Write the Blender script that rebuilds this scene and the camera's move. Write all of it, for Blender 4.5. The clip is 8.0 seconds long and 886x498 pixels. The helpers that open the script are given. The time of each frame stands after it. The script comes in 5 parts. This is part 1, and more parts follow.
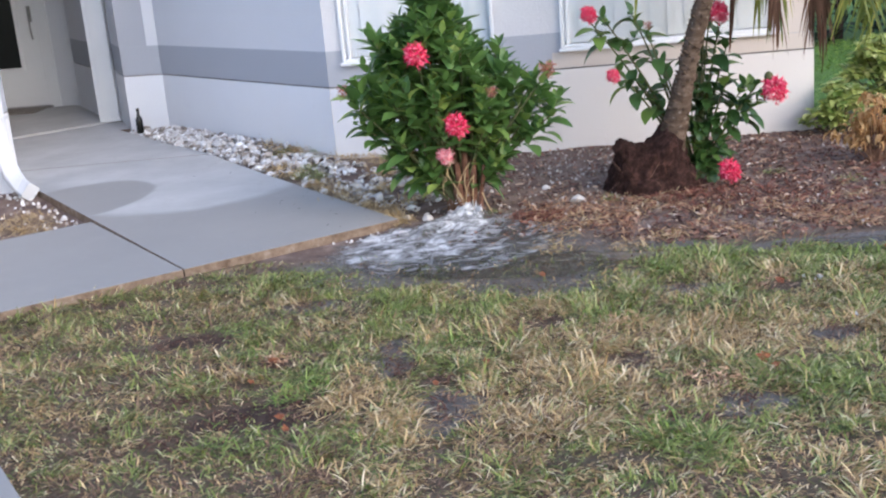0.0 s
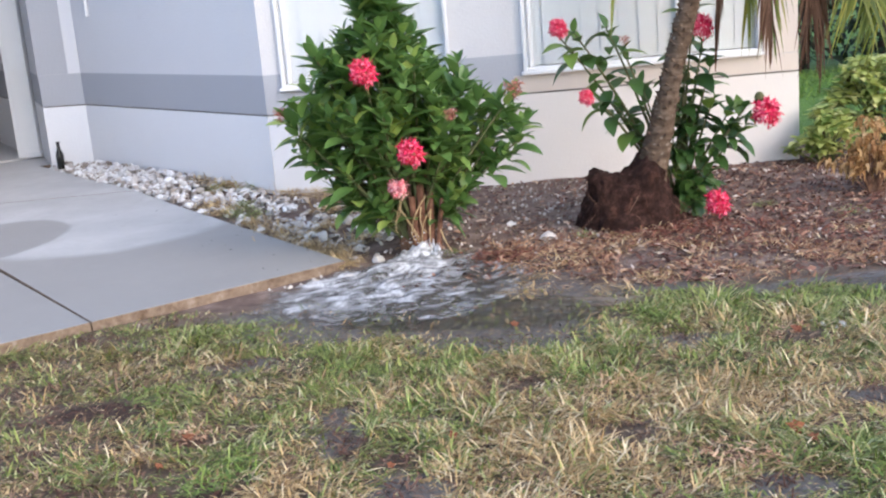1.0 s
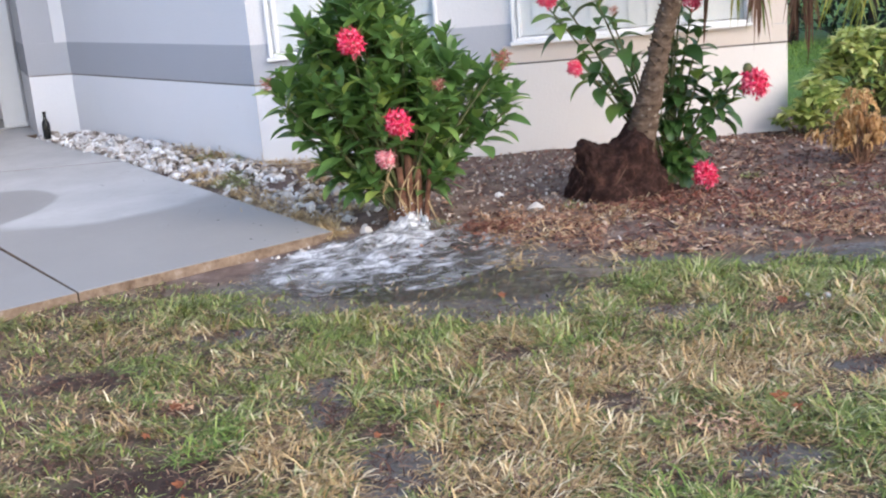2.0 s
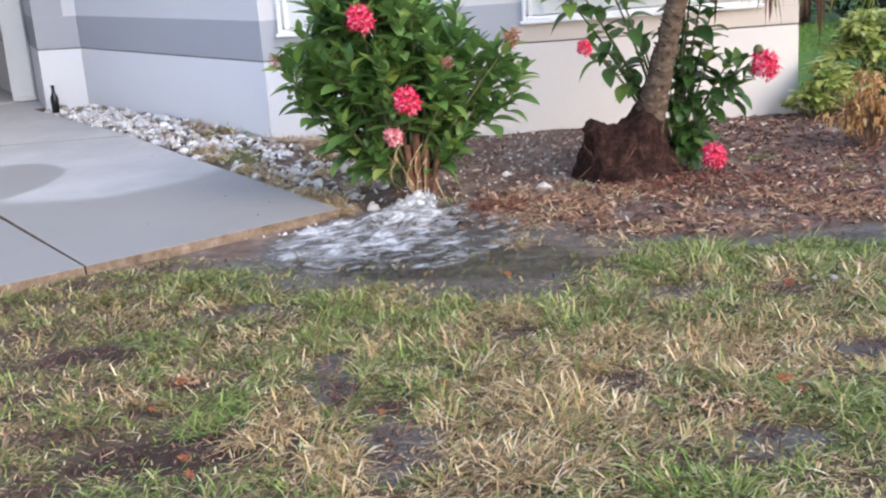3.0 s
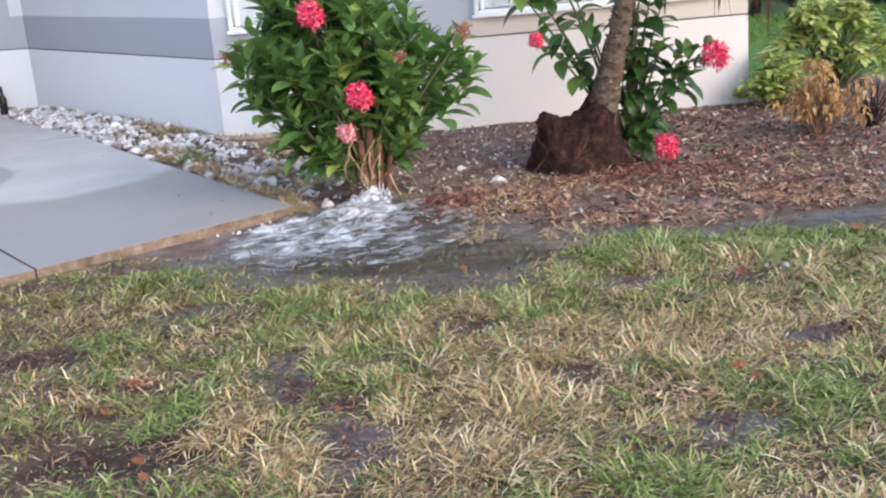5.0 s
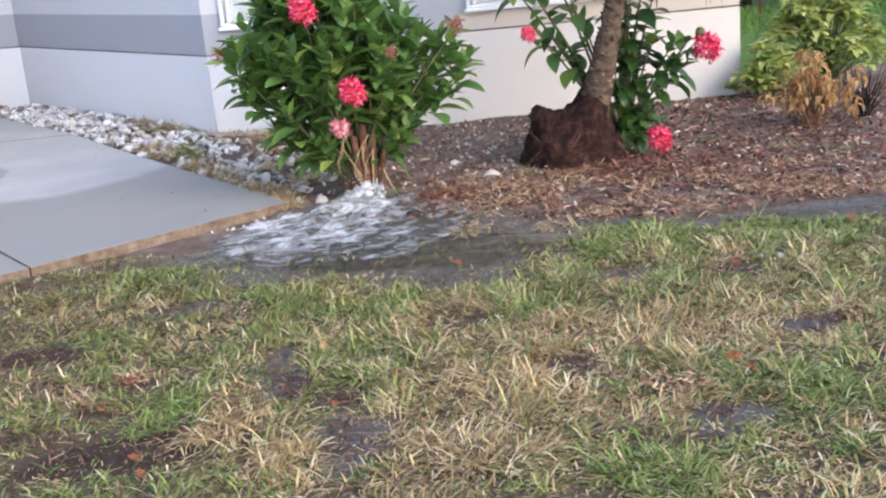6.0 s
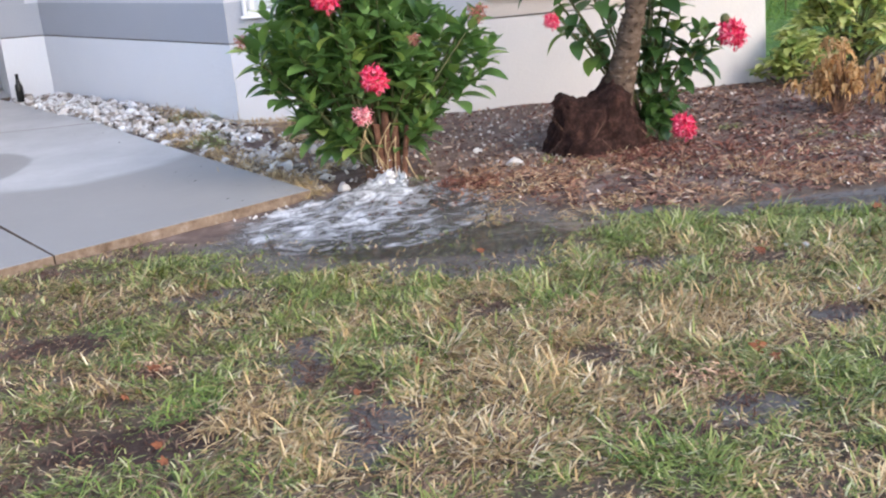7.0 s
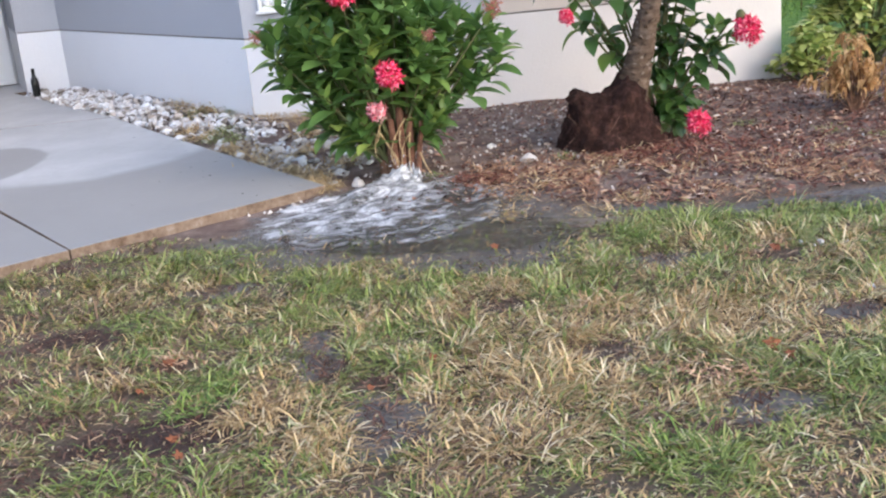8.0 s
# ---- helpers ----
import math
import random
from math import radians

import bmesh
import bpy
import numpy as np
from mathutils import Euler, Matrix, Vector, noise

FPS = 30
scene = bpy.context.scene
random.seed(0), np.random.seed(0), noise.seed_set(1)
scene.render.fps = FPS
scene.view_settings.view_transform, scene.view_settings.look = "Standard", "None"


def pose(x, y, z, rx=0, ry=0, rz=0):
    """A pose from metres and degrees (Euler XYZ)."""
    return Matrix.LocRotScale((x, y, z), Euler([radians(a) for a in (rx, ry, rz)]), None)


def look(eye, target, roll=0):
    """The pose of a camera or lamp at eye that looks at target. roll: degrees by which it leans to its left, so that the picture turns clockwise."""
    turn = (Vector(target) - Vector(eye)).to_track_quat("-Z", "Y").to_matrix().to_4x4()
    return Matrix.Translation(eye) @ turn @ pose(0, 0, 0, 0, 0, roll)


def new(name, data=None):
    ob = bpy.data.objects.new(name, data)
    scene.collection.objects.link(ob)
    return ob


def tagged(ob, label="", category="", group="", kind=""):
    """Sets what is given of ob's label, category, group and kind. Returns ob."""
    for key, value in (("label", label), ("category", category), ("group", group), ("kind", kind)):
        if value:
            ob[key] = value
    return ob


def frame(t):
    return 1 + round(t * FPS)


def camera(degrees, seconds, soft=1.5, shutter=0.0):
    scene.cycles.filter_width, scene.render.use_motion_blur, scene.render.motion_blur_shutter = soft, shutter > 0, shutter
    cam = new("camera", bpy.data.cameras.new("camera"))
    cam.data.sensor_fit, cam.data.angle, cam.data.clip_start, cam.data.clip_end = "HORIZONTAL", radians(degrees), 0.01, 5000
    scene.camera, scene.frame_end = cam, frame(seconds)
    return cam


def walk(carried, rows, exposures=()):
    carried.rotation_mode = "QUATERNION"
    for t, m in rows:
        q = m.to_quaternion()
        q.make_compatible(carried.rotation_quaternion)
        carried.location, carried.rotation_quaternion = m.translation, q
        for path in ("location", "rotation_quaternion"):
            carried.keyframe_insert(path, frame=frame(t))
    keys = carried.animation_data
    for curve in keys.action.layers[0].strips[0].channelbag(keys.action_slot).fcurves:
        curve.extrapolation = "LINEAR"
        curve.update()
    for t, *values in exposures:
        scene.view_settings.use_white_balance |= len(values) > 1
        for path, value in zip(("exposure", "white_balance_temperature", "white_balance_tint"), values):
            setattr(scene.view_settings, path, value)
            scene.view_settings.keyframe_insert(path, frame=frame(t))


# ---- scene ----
cam = camera(42.0, 8.0, soft=2.2)
PATH = [
    (0, (0.054, -0.868, 1.711), (-0.038, 1.071, 1.184), -5.05),
    (0.5, (-0.011, -0.007, 1.497), (-0.035, 1.927, 0.991), -5.2),
    (1, (-0.002, -0.004, 1.499), (-0.001, 1.942, 1.037), -4.9),
    (1.5, (0.006, -0.004, 1.498), (0.022, 1.936, 1.013), -4.9),
    (1.7, (0.006, -0.004, 1.498), (0.024, 1.936, 1.003), -4.9),
    (2.8, (0.005, -0.007, 1.495), (0.006, 1.917, 0.947), -4.0),
    (3, (0.005, -0.007, 1.495), (0.006, 1.917, 0.949), -4.1),
    (3.5, (0.008, 0.003, 1.487), (0.02, 1.923, 0.925), -4.5),
    (4, (0.015, 0.007, 1.488), (0.029, 1.925, 0.923), -4.8),
    (4.5, (0.026, 0.004, 1.487), (0.057, 1.924, 0.928), -4.6),
    (4.7, (0.026, 0.004, 1.487), (0.080, 1.924, 0.929), -4.4),
    (5.8, (0.021, -0.001, 1.483), (0.112, 1.915, 0.923), -5.2),
    (6, (0.021, -0.001, 1.483), (0.101, 1.915, 0.916), -5.2),
    (6.5, (0.021, 0.01, 1.481), (0.075, 1.923, 0.899), -5.5),
    (7, (0.023, 0.013, 1.482), (0.062, 1.926, 0.898), -5.5),
    (7.5, (0.021, 0.015, 1.477), (0.043, 1.927, 0.893), -5.6),
    (8, (0.021, 0.008, 1.487), (0.036, 1.919, 0.897), -5.5),
]
EXPOSURE = 1.67
walk(cam, [(t, look(eye, target, roll)) for t, eye, target, roll in PATH], [(0, EXPOSURE - 0.2, 6150, 12), (0.5, EXPOSURE - 0.08, 6300, 12), (1, EXPOSURE, 6420, 12), (8, EXPOSURE, 6420, 12)])

# ---- light: hazy morning sky with a soft low sun from the right, behind the camera ----
SUN_ELEV, SUN_AZ = 32.0, 46.0   # azimuth in degrees from straight behind the camera towards the right
world = bpy.data.worlds.new("sky")
scene.world = world
world.use_nodes = True
wn, wl = world.node_tree.nodes, world.node_tree.links
sky = wn.new("ShaderNodeTexSky")
sky.sky_type = "NISHITA"
sky.sun_disc = False
sky.sun_elevation = radians(SUN_ELEV)
sky.sun_rotation = radians(180 - SUN_AZ)
sky.dust_density = 1.2
wn["Background"].inputs["Strength"].default_value = 0.15
wl.new(sky.outputs[0], wn["Background"].inputs[0])
sun_data = bpy.data.lights.new("sun", "SUN")
sun_data.energy, sun_data.angle, sun_data.color = 0.42, radians(50), (1.0, 0.84, 0.66)
sun = new("sun", sun_data)
sd = Vector((math.sin(radians(SUN_AZ)) * math.cos(radians(SUN_ELEV)), -math.cos(radians(SUN_AZ)) * math.cos(radians(SUN_ELEV)), math.sin(radians(SUN_ELEV))))
sun.matrix_world = look(sd * 30, (0, 0, 0))


# ---- materials ----
def mat(name, build, rough=0.8, spec=0.3, metal=0.0):
    """A principled material; build(kit) returns (colour socket, height socket or None, strength, distance, roughness socket or None)."""
    m = bpy.data.materials.new(name)
    m.use_nodes = True
    kit = Kit(m.node_tree)
    bsdf = m.node_tree.nodes["Principled BSDF"]
    bsdf.inputs["Roughness"].default_value = rough
    bsdf.inputs["Specular IOR Level"].default_value = spec
    bsdf.inputs["Metallic"].default_value = metal
    col, height, strength, dist, rsock = build(kit)
    if isinstance(col, tuple):
        bsdf.inputs["Base Color"].default_value = (*col, 1)
    else:
        kit.link(col, bsdf.inputs["Base Color"])
    if height is not None:
        b = kit.node("ShaderNodeBump")
        b.inputs["Strength"].default_value, b.inputs["Distance"].default_value = strength, dist
        kit.link(height, b.inputs["Height"])
        kit.link(b.outputs[0], bsdf.inputs["Normal"])
    if rsock is not None:
        kit.link(rsock, bsdf.inputs["Roughness"])
    return m


class Kit:
    """Short words for shader nodes."""

    def __init__(self, tree):
        self.tree = tree
        self.coord = tree.nodes.new("ShaderNodeTexCoord").outputs["Object"]

    def node(self, kind):
        return self.tree.nodes.new(kind)

    def link(self, a, b):
        self.tree.links.new(a, b)

    def noise(self, scale, detail=4.0, rough=0.55, distort=0.0, coord=None):
        n = self.node("ShaderNodeTexNoise")
        n.inputs["Scale"].default_value, n.inputs["Detail"].default_value = scale, detail
        n.inputs["Roughness"].default_value, n.inputs["Distortion"].default_value = rough, distort
        self.link(coord if coord is not None else self.coord, n.inputs["Vector"])
        return n.outputs["Fac"]

    def voronoi(self, scale, feature="F1", out="Distance", coord=None):
        n = self.node("ShaderNodeTexVoronoi")
        n.feature = feature
        n.inputs["Scale"].default_value = scale
        self.link(coord if coord is not None else self.coord, n.inputs["Vector"])
        return n.outputs[out]

    def ramp(self, fac, stops):
        n = self.node("ShaderNodeValToRGB")
        e = n.color_ramp.elements
        while len(e) < len(stops):
            e.new(0.5)
        for k, (p, c) in zip(e, stops):
            k.position = p
            k.color = (*c, 1) if isinstance(c, tuple) else (c, c, c, 1)
        self.link(fac, n.inputs[0])
        return n.outputs[0]

    def mix(self, fac, a, b, blend="MIX"):
        n = self.node("ShaderNodeMix")
        n.data_type, n.blend_type = "RGBA", blend
        for sock, v in ((n.inputs[0], fac), (n.inputs[6], a), (n.inputs[7], b)):
            if isinstance(v, (int, float)):
                sock.default_value = v
            elif isinstance(v, tuple):
                sock.default_value = (*v, 1)
            else:
                self.link(v, sock)
        return n.outputs[2]

    def math(self, op, a, b=0.0):
        n = self.node("ShaderNodeMath")
        n.operation = op
        for sock, v in zip(n.inputs, (a, b)):
            if isinstance(v, (int, float)):
                sock.default_value = v
            else:
                self.link(v, sock)
        return n.outputs[0]

    def obj_random(self):
        return self.node("ShaderNodeObjectInfo").outputs["Random"]

    def island(self):
        return self.node("ShaderNodeNewGeometry").outputs["Random Per Island"]

    def blob(self, x, y, rx, ry, turn=0.0, wobble=0.25, scale=3.0, hard=0.8):
        """1 inside an uneven oval on the ground plane, 0 outside."""
        mp = self.node("ShaderNodeMapping")
        mp.vector_type = "TEXTURE"
        mp.inputs["Location"].default_value = (x, y, 0)
        mp.inputs["Rotation"].default_value = (0, 0, radians(turn))
        mp.inputs["Scale"].default_value = (rx, ry, 50)
        self.link(self.coord, mp.inputs["Vector"])
        ln = self.node("ShaderNodeVectorMath")
        ln.operation = "LENGTH"
        self.link(mp.outputs[0], ln.inputs[0])
        n = self.noise(scale, 4)
        d = self.math("ADD", ln.outputs["Value"], self.math("MULTIPLY", self.math("SUBTRACT", n, 0.5), wobble * 4))
        return self.ramp(d, [(hard, 1.0), (1.9 - hard, 0.0)])


def stucco(base, dirt=(0.45, 0.43, 0.42)):
    def build(k):
        big, fine = k.noise(1.3, 5), k.noise(60, 6, 0.65)
        col = k.mix(k.ramp(big, [(0.35, 0.0), (0.8, 0.35)]), base, tuple(c * 0.88 for c in base))
        col = k.mix(k.ramp(k.noise(9, 6, 0.7), [(0.62, 0.0), (0.85, 0.22)]), col, dirt)
        return col, k.mix(0.5, fine, k.noise(22, 5, 0.6)), 0.5, 0.012, None
    return build


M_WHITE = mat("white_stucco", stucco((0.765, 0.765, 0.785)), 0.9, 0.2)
# front wall copies: warm sunlight tinted into the colour, dimmed to balance the side wall
M_WHITE_LIT = mat("sun_tinted_white_stucco", stucco((0.66, 0.62, 0.59)), 0.9, 0.2)
M_UPPER_LIT = mat("sun_tinted_pale_stucco", stucco((0.62, 0.61, 0.615)), 0.9, 0.2)
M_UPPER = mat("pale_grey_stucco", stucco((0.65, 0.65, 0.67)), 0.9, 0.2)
M_BAND = mat("grey_stucco", stucco((0.405, 0.415, 0.448), (0.31, 0.33, 0.34)), 0.9, 0.2)
M_TRIM = mat("white_trim_paint", lambda k: (k.mix(k.ramp(k.noise(3, 5), [(0.4, 0.0), (0.9, 0.3)]), (0.74, 0.74, 0.74), (0.58, 0.57, 0.56)), k.noise(40, 3), 0.15, 0.004, None), 0.55, 0.4)
M_BLIND = mat("white_blind", lambda k: (k.mix(k.obj_random(), (0.95, 0.965, 0.98), (0.90, 0.93, 0.96)), None, 0, 0, None), 0.6, 0.3)
M_JOINT = mat("dark_joint", lambda k: (k.mix(k.noise(20), (0.19, 0.17, 0.155), (0.30, 0.275, 0.25)), None, 0, 0, None), 0.95, 0.1)
M_METAL = mat("dull_metal", lambda k: ((0.28, 0.27, 0.26), k.noise(50), 0.1, 0.002, None), 0.35, 0.5, 0.9)
def pane_glass():
    m = bpy.data.materials.new("window_glass")
    m.use_nodes = True
    nodes, links = m.node_tree.nodes, m.node_tree.links
    clear, gloss, mixer = nodes.new("ShaderNodeBsdfTransparent"), nodes.new("ShaderNodeBsdfGlossy"), nodes.new("ShaderNodeMixShader")
    gloss.inputs["Roughness"].default_value = 0.02
    clear.inputs["Color"].default_value = (0.99, 0.995, 1.0, 1)
    fres = nodes.new("ShaderNodeFresnel")
    links.new(fres.outputs[0], mixer.inputs[0])
    links.new(clear.outputs[0], mixer.inputs[1])
    links.new(gloss.outputs[0], mixer.inputs[2])
    links.new(mixer.outputs[0], nodes["Material Output"].inputs["Surface"])
    return m


M_GLASS = pane_glass()
M_BOTTLE = mat("black_glass", lambda k: ((0.010, 0.011, 0.010), None, 0, 0, None), 0.22, 0.4)


def concrete(k):
    n1, n2 = k.noise(2.2, 6, 0.6), k.noise(90, 5, 0.7)
    col = k.ramp(n1, [(0.3, (0.385, 0.380, 0.370)), (0.7, (0.485, 0.480, 0.468))])
    # a dried pale crescent between a damp oval and the damp front of the slab
    sep = k.node("ShaderNodeSeparateXYZ")
    k.link(k.coord, sep.inputs[0])
    dry = k.blob(-2.25, 7.75, 0.95, 1.15, 0, 0.05, 1.8, 0.9)
    front = k.ramp(k.math("MULTIPLY", sep.outputs[1], 0.1), [(0.73, 1.0), (0.80, 0.0)])
    damp = k.math("MAXIMUM", k.blob(-2.95, 7.26, 0.52, 0.72, -14, 0.05, 2.2, 0.92), k.math("MULTIPLY", k.math("SUBTRACT", 1.0, dry), front))
    col = k.mix(k.math("MULTIPLY", damp, 0.85), col, (0.265, 0.252, 0.236))
    col = k.mix(k.ramp(n2, [(0.55, 0.0), (0.8, 0.45)]), col, (0.28, 0.26, 0.24))
    col = k.mix(k.ramp(k.noise(6.5, 7, 0.7, 0.6), [(0.52, 0.0), (0.75, 0.4)]), col, (0.34, 0.32, 0.30))
    rough = k.math("SUBTRACT", 0.75, k.math("MULTIPLY", damp, 0.15))
    return col, k.mix(0.5, n2, k.noise(25, 4)), 0.35, 0.006, rough


M_CONC = mat("concrete", concrete, 0.75, 0.35)
M_CONC_EDGE = mat("stained_concrete_edge", lambda k: (k.ramp(k.noise(14, 6, 0.7), [(0.3, (0.10, 0.065, 0.042)), (0.55, (0.215, 0.155, 0.112)), (0.8, (0.36, 0.31, 0.27))]), k.noise(40, 6), 0.6, 0.01, None), 0.85, 0.2)


# ---- builders ----
def mesh_from(name, verts, faces, material=None, smooth=False):
    me = bpy.data.meshes.new(name)
    me.from_pydata([tuple(v) for v in verts], [], [tuple(f) for f in faces])
    if material:
        me.materials.append(material)
    if smooth:
        me.polygons.foreach_set("use_smooth", [True] * len(me.polygons))
    me.update()
    return me


def bm_mesh(name, bm, material=None, smooth=False):
    me = bpy.data.meshes.new(name)
    bmesh.ops.recalc_face_normals(bm, faces=bm.faces[:])
    bm.to_mesh(me)
    bm.free()
    if material:
        me.materials.append(material)
    if smooth:
        me.polygons.foreach_set("use_smooth", [True] * len(me.polygons))
    return me


def part(name, bm, material, parent, label="", smooth=False):
    me = bm if isinstance(bm, bpy.types.Mesh) else bm_mesh(name, bm, material, smooth)
    ob = new(name, me)
    ob.parent = parent
    return tagged(ob, label)


def box(bm, lo, hi, m=None):
    """A box from corner to corner, laid through the matrix m."""
    vs = []
    for x in (lo[0], hi[0]):
        for y in (lo[1], hi[1]):
            for z in (lo[2], hi[2]):
                p = Vector((x, y, z))
                vs.append(bm.verts.new(m @ p if m else p))
    for f in ((0, 1, 3, 2), (4, 6, 7, 5), (0, 4, 5, 1), (2, 3, 7, 6), (0, 2, 6, 4), (1, 5, 7, 3)):
        bm.faces.new([vs[i] for i in f])
    return vs


def boxes(*items, bevel=0.0, m=None):
    bm = bmesh.new()
    for lo, hi in items:
        box(bm, lo, hi, m)
    bmesh.ops.recalc_face_normals(bm, faces=bm.faces[:])
    if bevel:
        bmesh.ops.bevel(bm, geom=bm.edges[:], offset=bevel, segments=2, affect="EDGES", profile=0.5)
    return bm


def thing(name, label, category, group="", kind="", at=(0, 0, 0)):
    ob = new(name)
    ob.location = at
    ob.empty_display_size = 0.1
    return tagged(ob, label, category, group, kind)


def prism(bm, pts, z0, z1):
    """An upright prism over the corner points; z1 may be a function of x, y."""
    top = z1 if callable(z1) else (lambda x, y: z1)
    a = [bm.verts.new((x, y, z0)) for x, y in pts]
    b = [bm.verts.new((x, y, top(x, y))) for x, y in pts]
    n = len(pts)
    bm.faces.new(a[::-1])
    bm.faces.new(b)
    for i in range(n):
        bm.faces.new((a[i], a[(i + 1) % n], b[(i + 1) % n], b[i]))


def tube(bm, pts, radii, sides=7, cap=True):
    """A tapered tube along points."""
    rings = []
    pts = [Vector(p) for p in pts]
    side = Vector((1, 0, 0))
    for i, p in enumerate(pts):
        d = (pts[min(i + 1, len(pts) - 1)] - pts[max(i - 1, 0)]).normalized()
        side = (side - d * side.dot(d))
        if side.length < 1e-4:
            side = d.orthogonal()
        side.normalize()
        up = d.cross(side)
        r = radii[i] if not isinstance(radii, (int, float)) else radii
        rings.append([bm.verts.new(p + (side * math.cos(a) + up * math.sin(a)) * r) for a in [2 * math.pi * j / sides for j in range(sides)]])
    for a, b in zip(rings, rings[1:]):
        for j in range(sides):
            bm.faces.new((a[j], a[(j + 1) % sides], b[(j + 1) % sides], b[j]))
    if cap:
        bm.faces.new(rings[0][::-1])
        bm.faces.new(rings[-1])


def bend(p0, p1, p2, n=8):
    """Points of a quadratic curve."""
    p0, p1, p2 = Vector(p0), Vector(p1), Vector(p2)
    return [p0 * (1 - t) ** 2 + p1 * 2 * t * (1 - t) + p2 * t * t for t in [i / n for i in range(n + 1)]]


# ---- the ground: one sheet with lawn, planting bed and wet soil ----
BED_FRONT = [(-0.6, 5.75), (0.2, 5.75), (0.7, 5.55), (1.4, 5.3), (2.1, 5.15), (4.0, 4.9)]


def bed_line(x):
    """The uneven line where the lawn ends and the planting bed begins."""
    for (x0, y0), (x1, y1) in zip(BED_FRONT, BED_FRONT[1:]):
        if x <= x1:
            return y0 + (y1 - y0) * max(0.0, (x - x0)) / (x1 - x0)
    return BED_FRONT[-1][1]


def ground_z(x, y):
    z = 0.014 * noise.noise((x * 1.3, y * 1.3, 0.3)) + 0.008 * noise.noise((x * 4.0, y * 4.0, 1.7))
    if y > 5.5 and x > -0.4:
        z += 0.03 * min(1.0, (y - 5.5) / 2.0) + 0.012 * noise.noise((x * 3.0, y * 3.0, 4.1))
    # the strip beside the walk climbs to the porch
    z += 0.085 * max(0.0, min(1.0, (y - 7.0) / 3.0)) * max(0.0, min(1.0, (-0.6 - x) / 1.0))
    a, b = (x + 0.528) * -0.569 + (y - 6.028) * 0.822, (x + 0.528) * -0.822 + (y - 6.028) * -0.569
    if b < 0 and 0.4 < a < 6.0 and x < 0.0:
        z += 0.085 * min(1.0, -b / 0.6) * min(1.0, (a - 0.4) / 1.2) * min(1.0, -x / 0.5) * max(0.0, min(1.0, (5.2 - a) / 0.6))
    # a shallow basin where the water wells up
    d = math.hypot((x + 0.2) / 0.85, (y - 5.45) / 0.65)
    z -= 0.03 * max(0.0, 1.0 - d * d)
    return z


def soil(k):
    n1, n2, n3 = k.noise(5, 6, 0.65), k.noise(45, 6, 0.7), k.noise(1.1, 4)
    bare = k.ramp(n1, [(0.25, (0.070, 0.043, 0.036)), (0.5, (0.17, 0.115, 0.092)), (0.75, (0.34, 0.255, 0.21))])
    thatch = k.ramp(n2, [(0.3, (0.045, 0.034, 0.022)), (0.55, (0.115, 0.086, 0.052)), (0.8, (0.24, 0.185, 0.115))])
    far = k.ramp(n1, [(0.3, (0.045, 0.10, 0.018)), (0.7, (0.09, 0.18, 0.03))])
    sep = k.node("ShaderNodeSeparateXYZ")
    k.link(k.coord, sep.inputs[0])
    wob = k.math("MULTIPLY", k.math("SUBTRACT", k.noise(2.5, 5), 0.5), 0.5)
    beyond = k.ramp(k.math("ADD", k.math("MULTIPLY", sep.outputs[1], 0.05), k.math("MULTIPLY", wob, 0.05)), [(0.425, 0.0), (0.45, 1.0)])
    beyond = k.math("MULTIPLY", beyond, k.ramp(k.math("ADD", k.math("MULTIPLY", sep.outputs[0], 0.1), 0.5), [(0.60, 0.0), (0.65, 1.0)]))
    lawn = k.ramp(k.math("ADD", k.math("MULTIPLY", sep.outputs[1], 0.1), k.math("MULTIPLY", wob, 0.1)), [(0.50, 1.0), (0.55, 0.0)])
    col = k.mix(k.math("MULTIPLY", lawn, k.ramp(n3, [(0.35, 0.55), (0.6, 1.0)])), bare, thatch)
    wet = k.blob(-0.15, 5.2, 0.95, 0.75)
    for spot in ((2.0, 5.0, 0.75, 0.16), (0.76, 5.2, 0.45, 0.12), (0.32, 4.62, 0.55, 0.26), (-0.88, 4.52, 0.20, 0.12), (-0.43, 3.75, 0.13, 0.26), (-0.20, 3.12, 0.24, 0.24), (0.90, 3.02, 0.22, 0.13), (1.46, 3.64, 0.16, 0.12), (0.98, 4.36, 0.22, 0.12)):
        wet = k.math("MAXIMUM", wet, k.blob(*spot))
    col = k.mix(k.math("MULTIPLY", wet, 0.8), col, k.mix(n2, (0.090, 0.080, 0.073), (0.175, 0.158, 0.145)))
    rot = k.math("MAXIMUM", k.blob(-0.86, 3.18, 0.30, 0.16), k.blob(-1.34, 4.10, 0.20, 0.12))
    col = k.mix(k.math("MULTIPLY", rot, 0.8), col, (0.050, 0.028, 0.022))
    col = k.mix(beyond, col, far)
    rough = k.ramp(k.math("MULTIPLY", wet, k.ramp(k.noise(7, 4), [(0.4, 1.0), (0.6, 0.5)])), [(0.0, 0.9), (1.0, 0.40)])
    return col, k.mix(0.5, n2, k.noise(16, 5)), 0.9, 0.03, rough


M_SOIL = mat("soil", soil, 0.9, 0.3)


def spread(lo, hi, fine_lo, fine_hi, step, far_steps=14):
    """Grid lines: even in the middle, wider and wider towards the ends."""
    mid = list(np.arange(fine_lo, fine_hi + 1e-6, step))
    a = [fine_lo - (fine_lo - lo) * (i / far_steps) ** 3 for i in range(far_steps, 0, -1)]
    b = [fine_hi + (hi - fine_hi) * (i / far_steps) ** 3 for i in range(1, far_steps + 1)]
    return a + mid + b


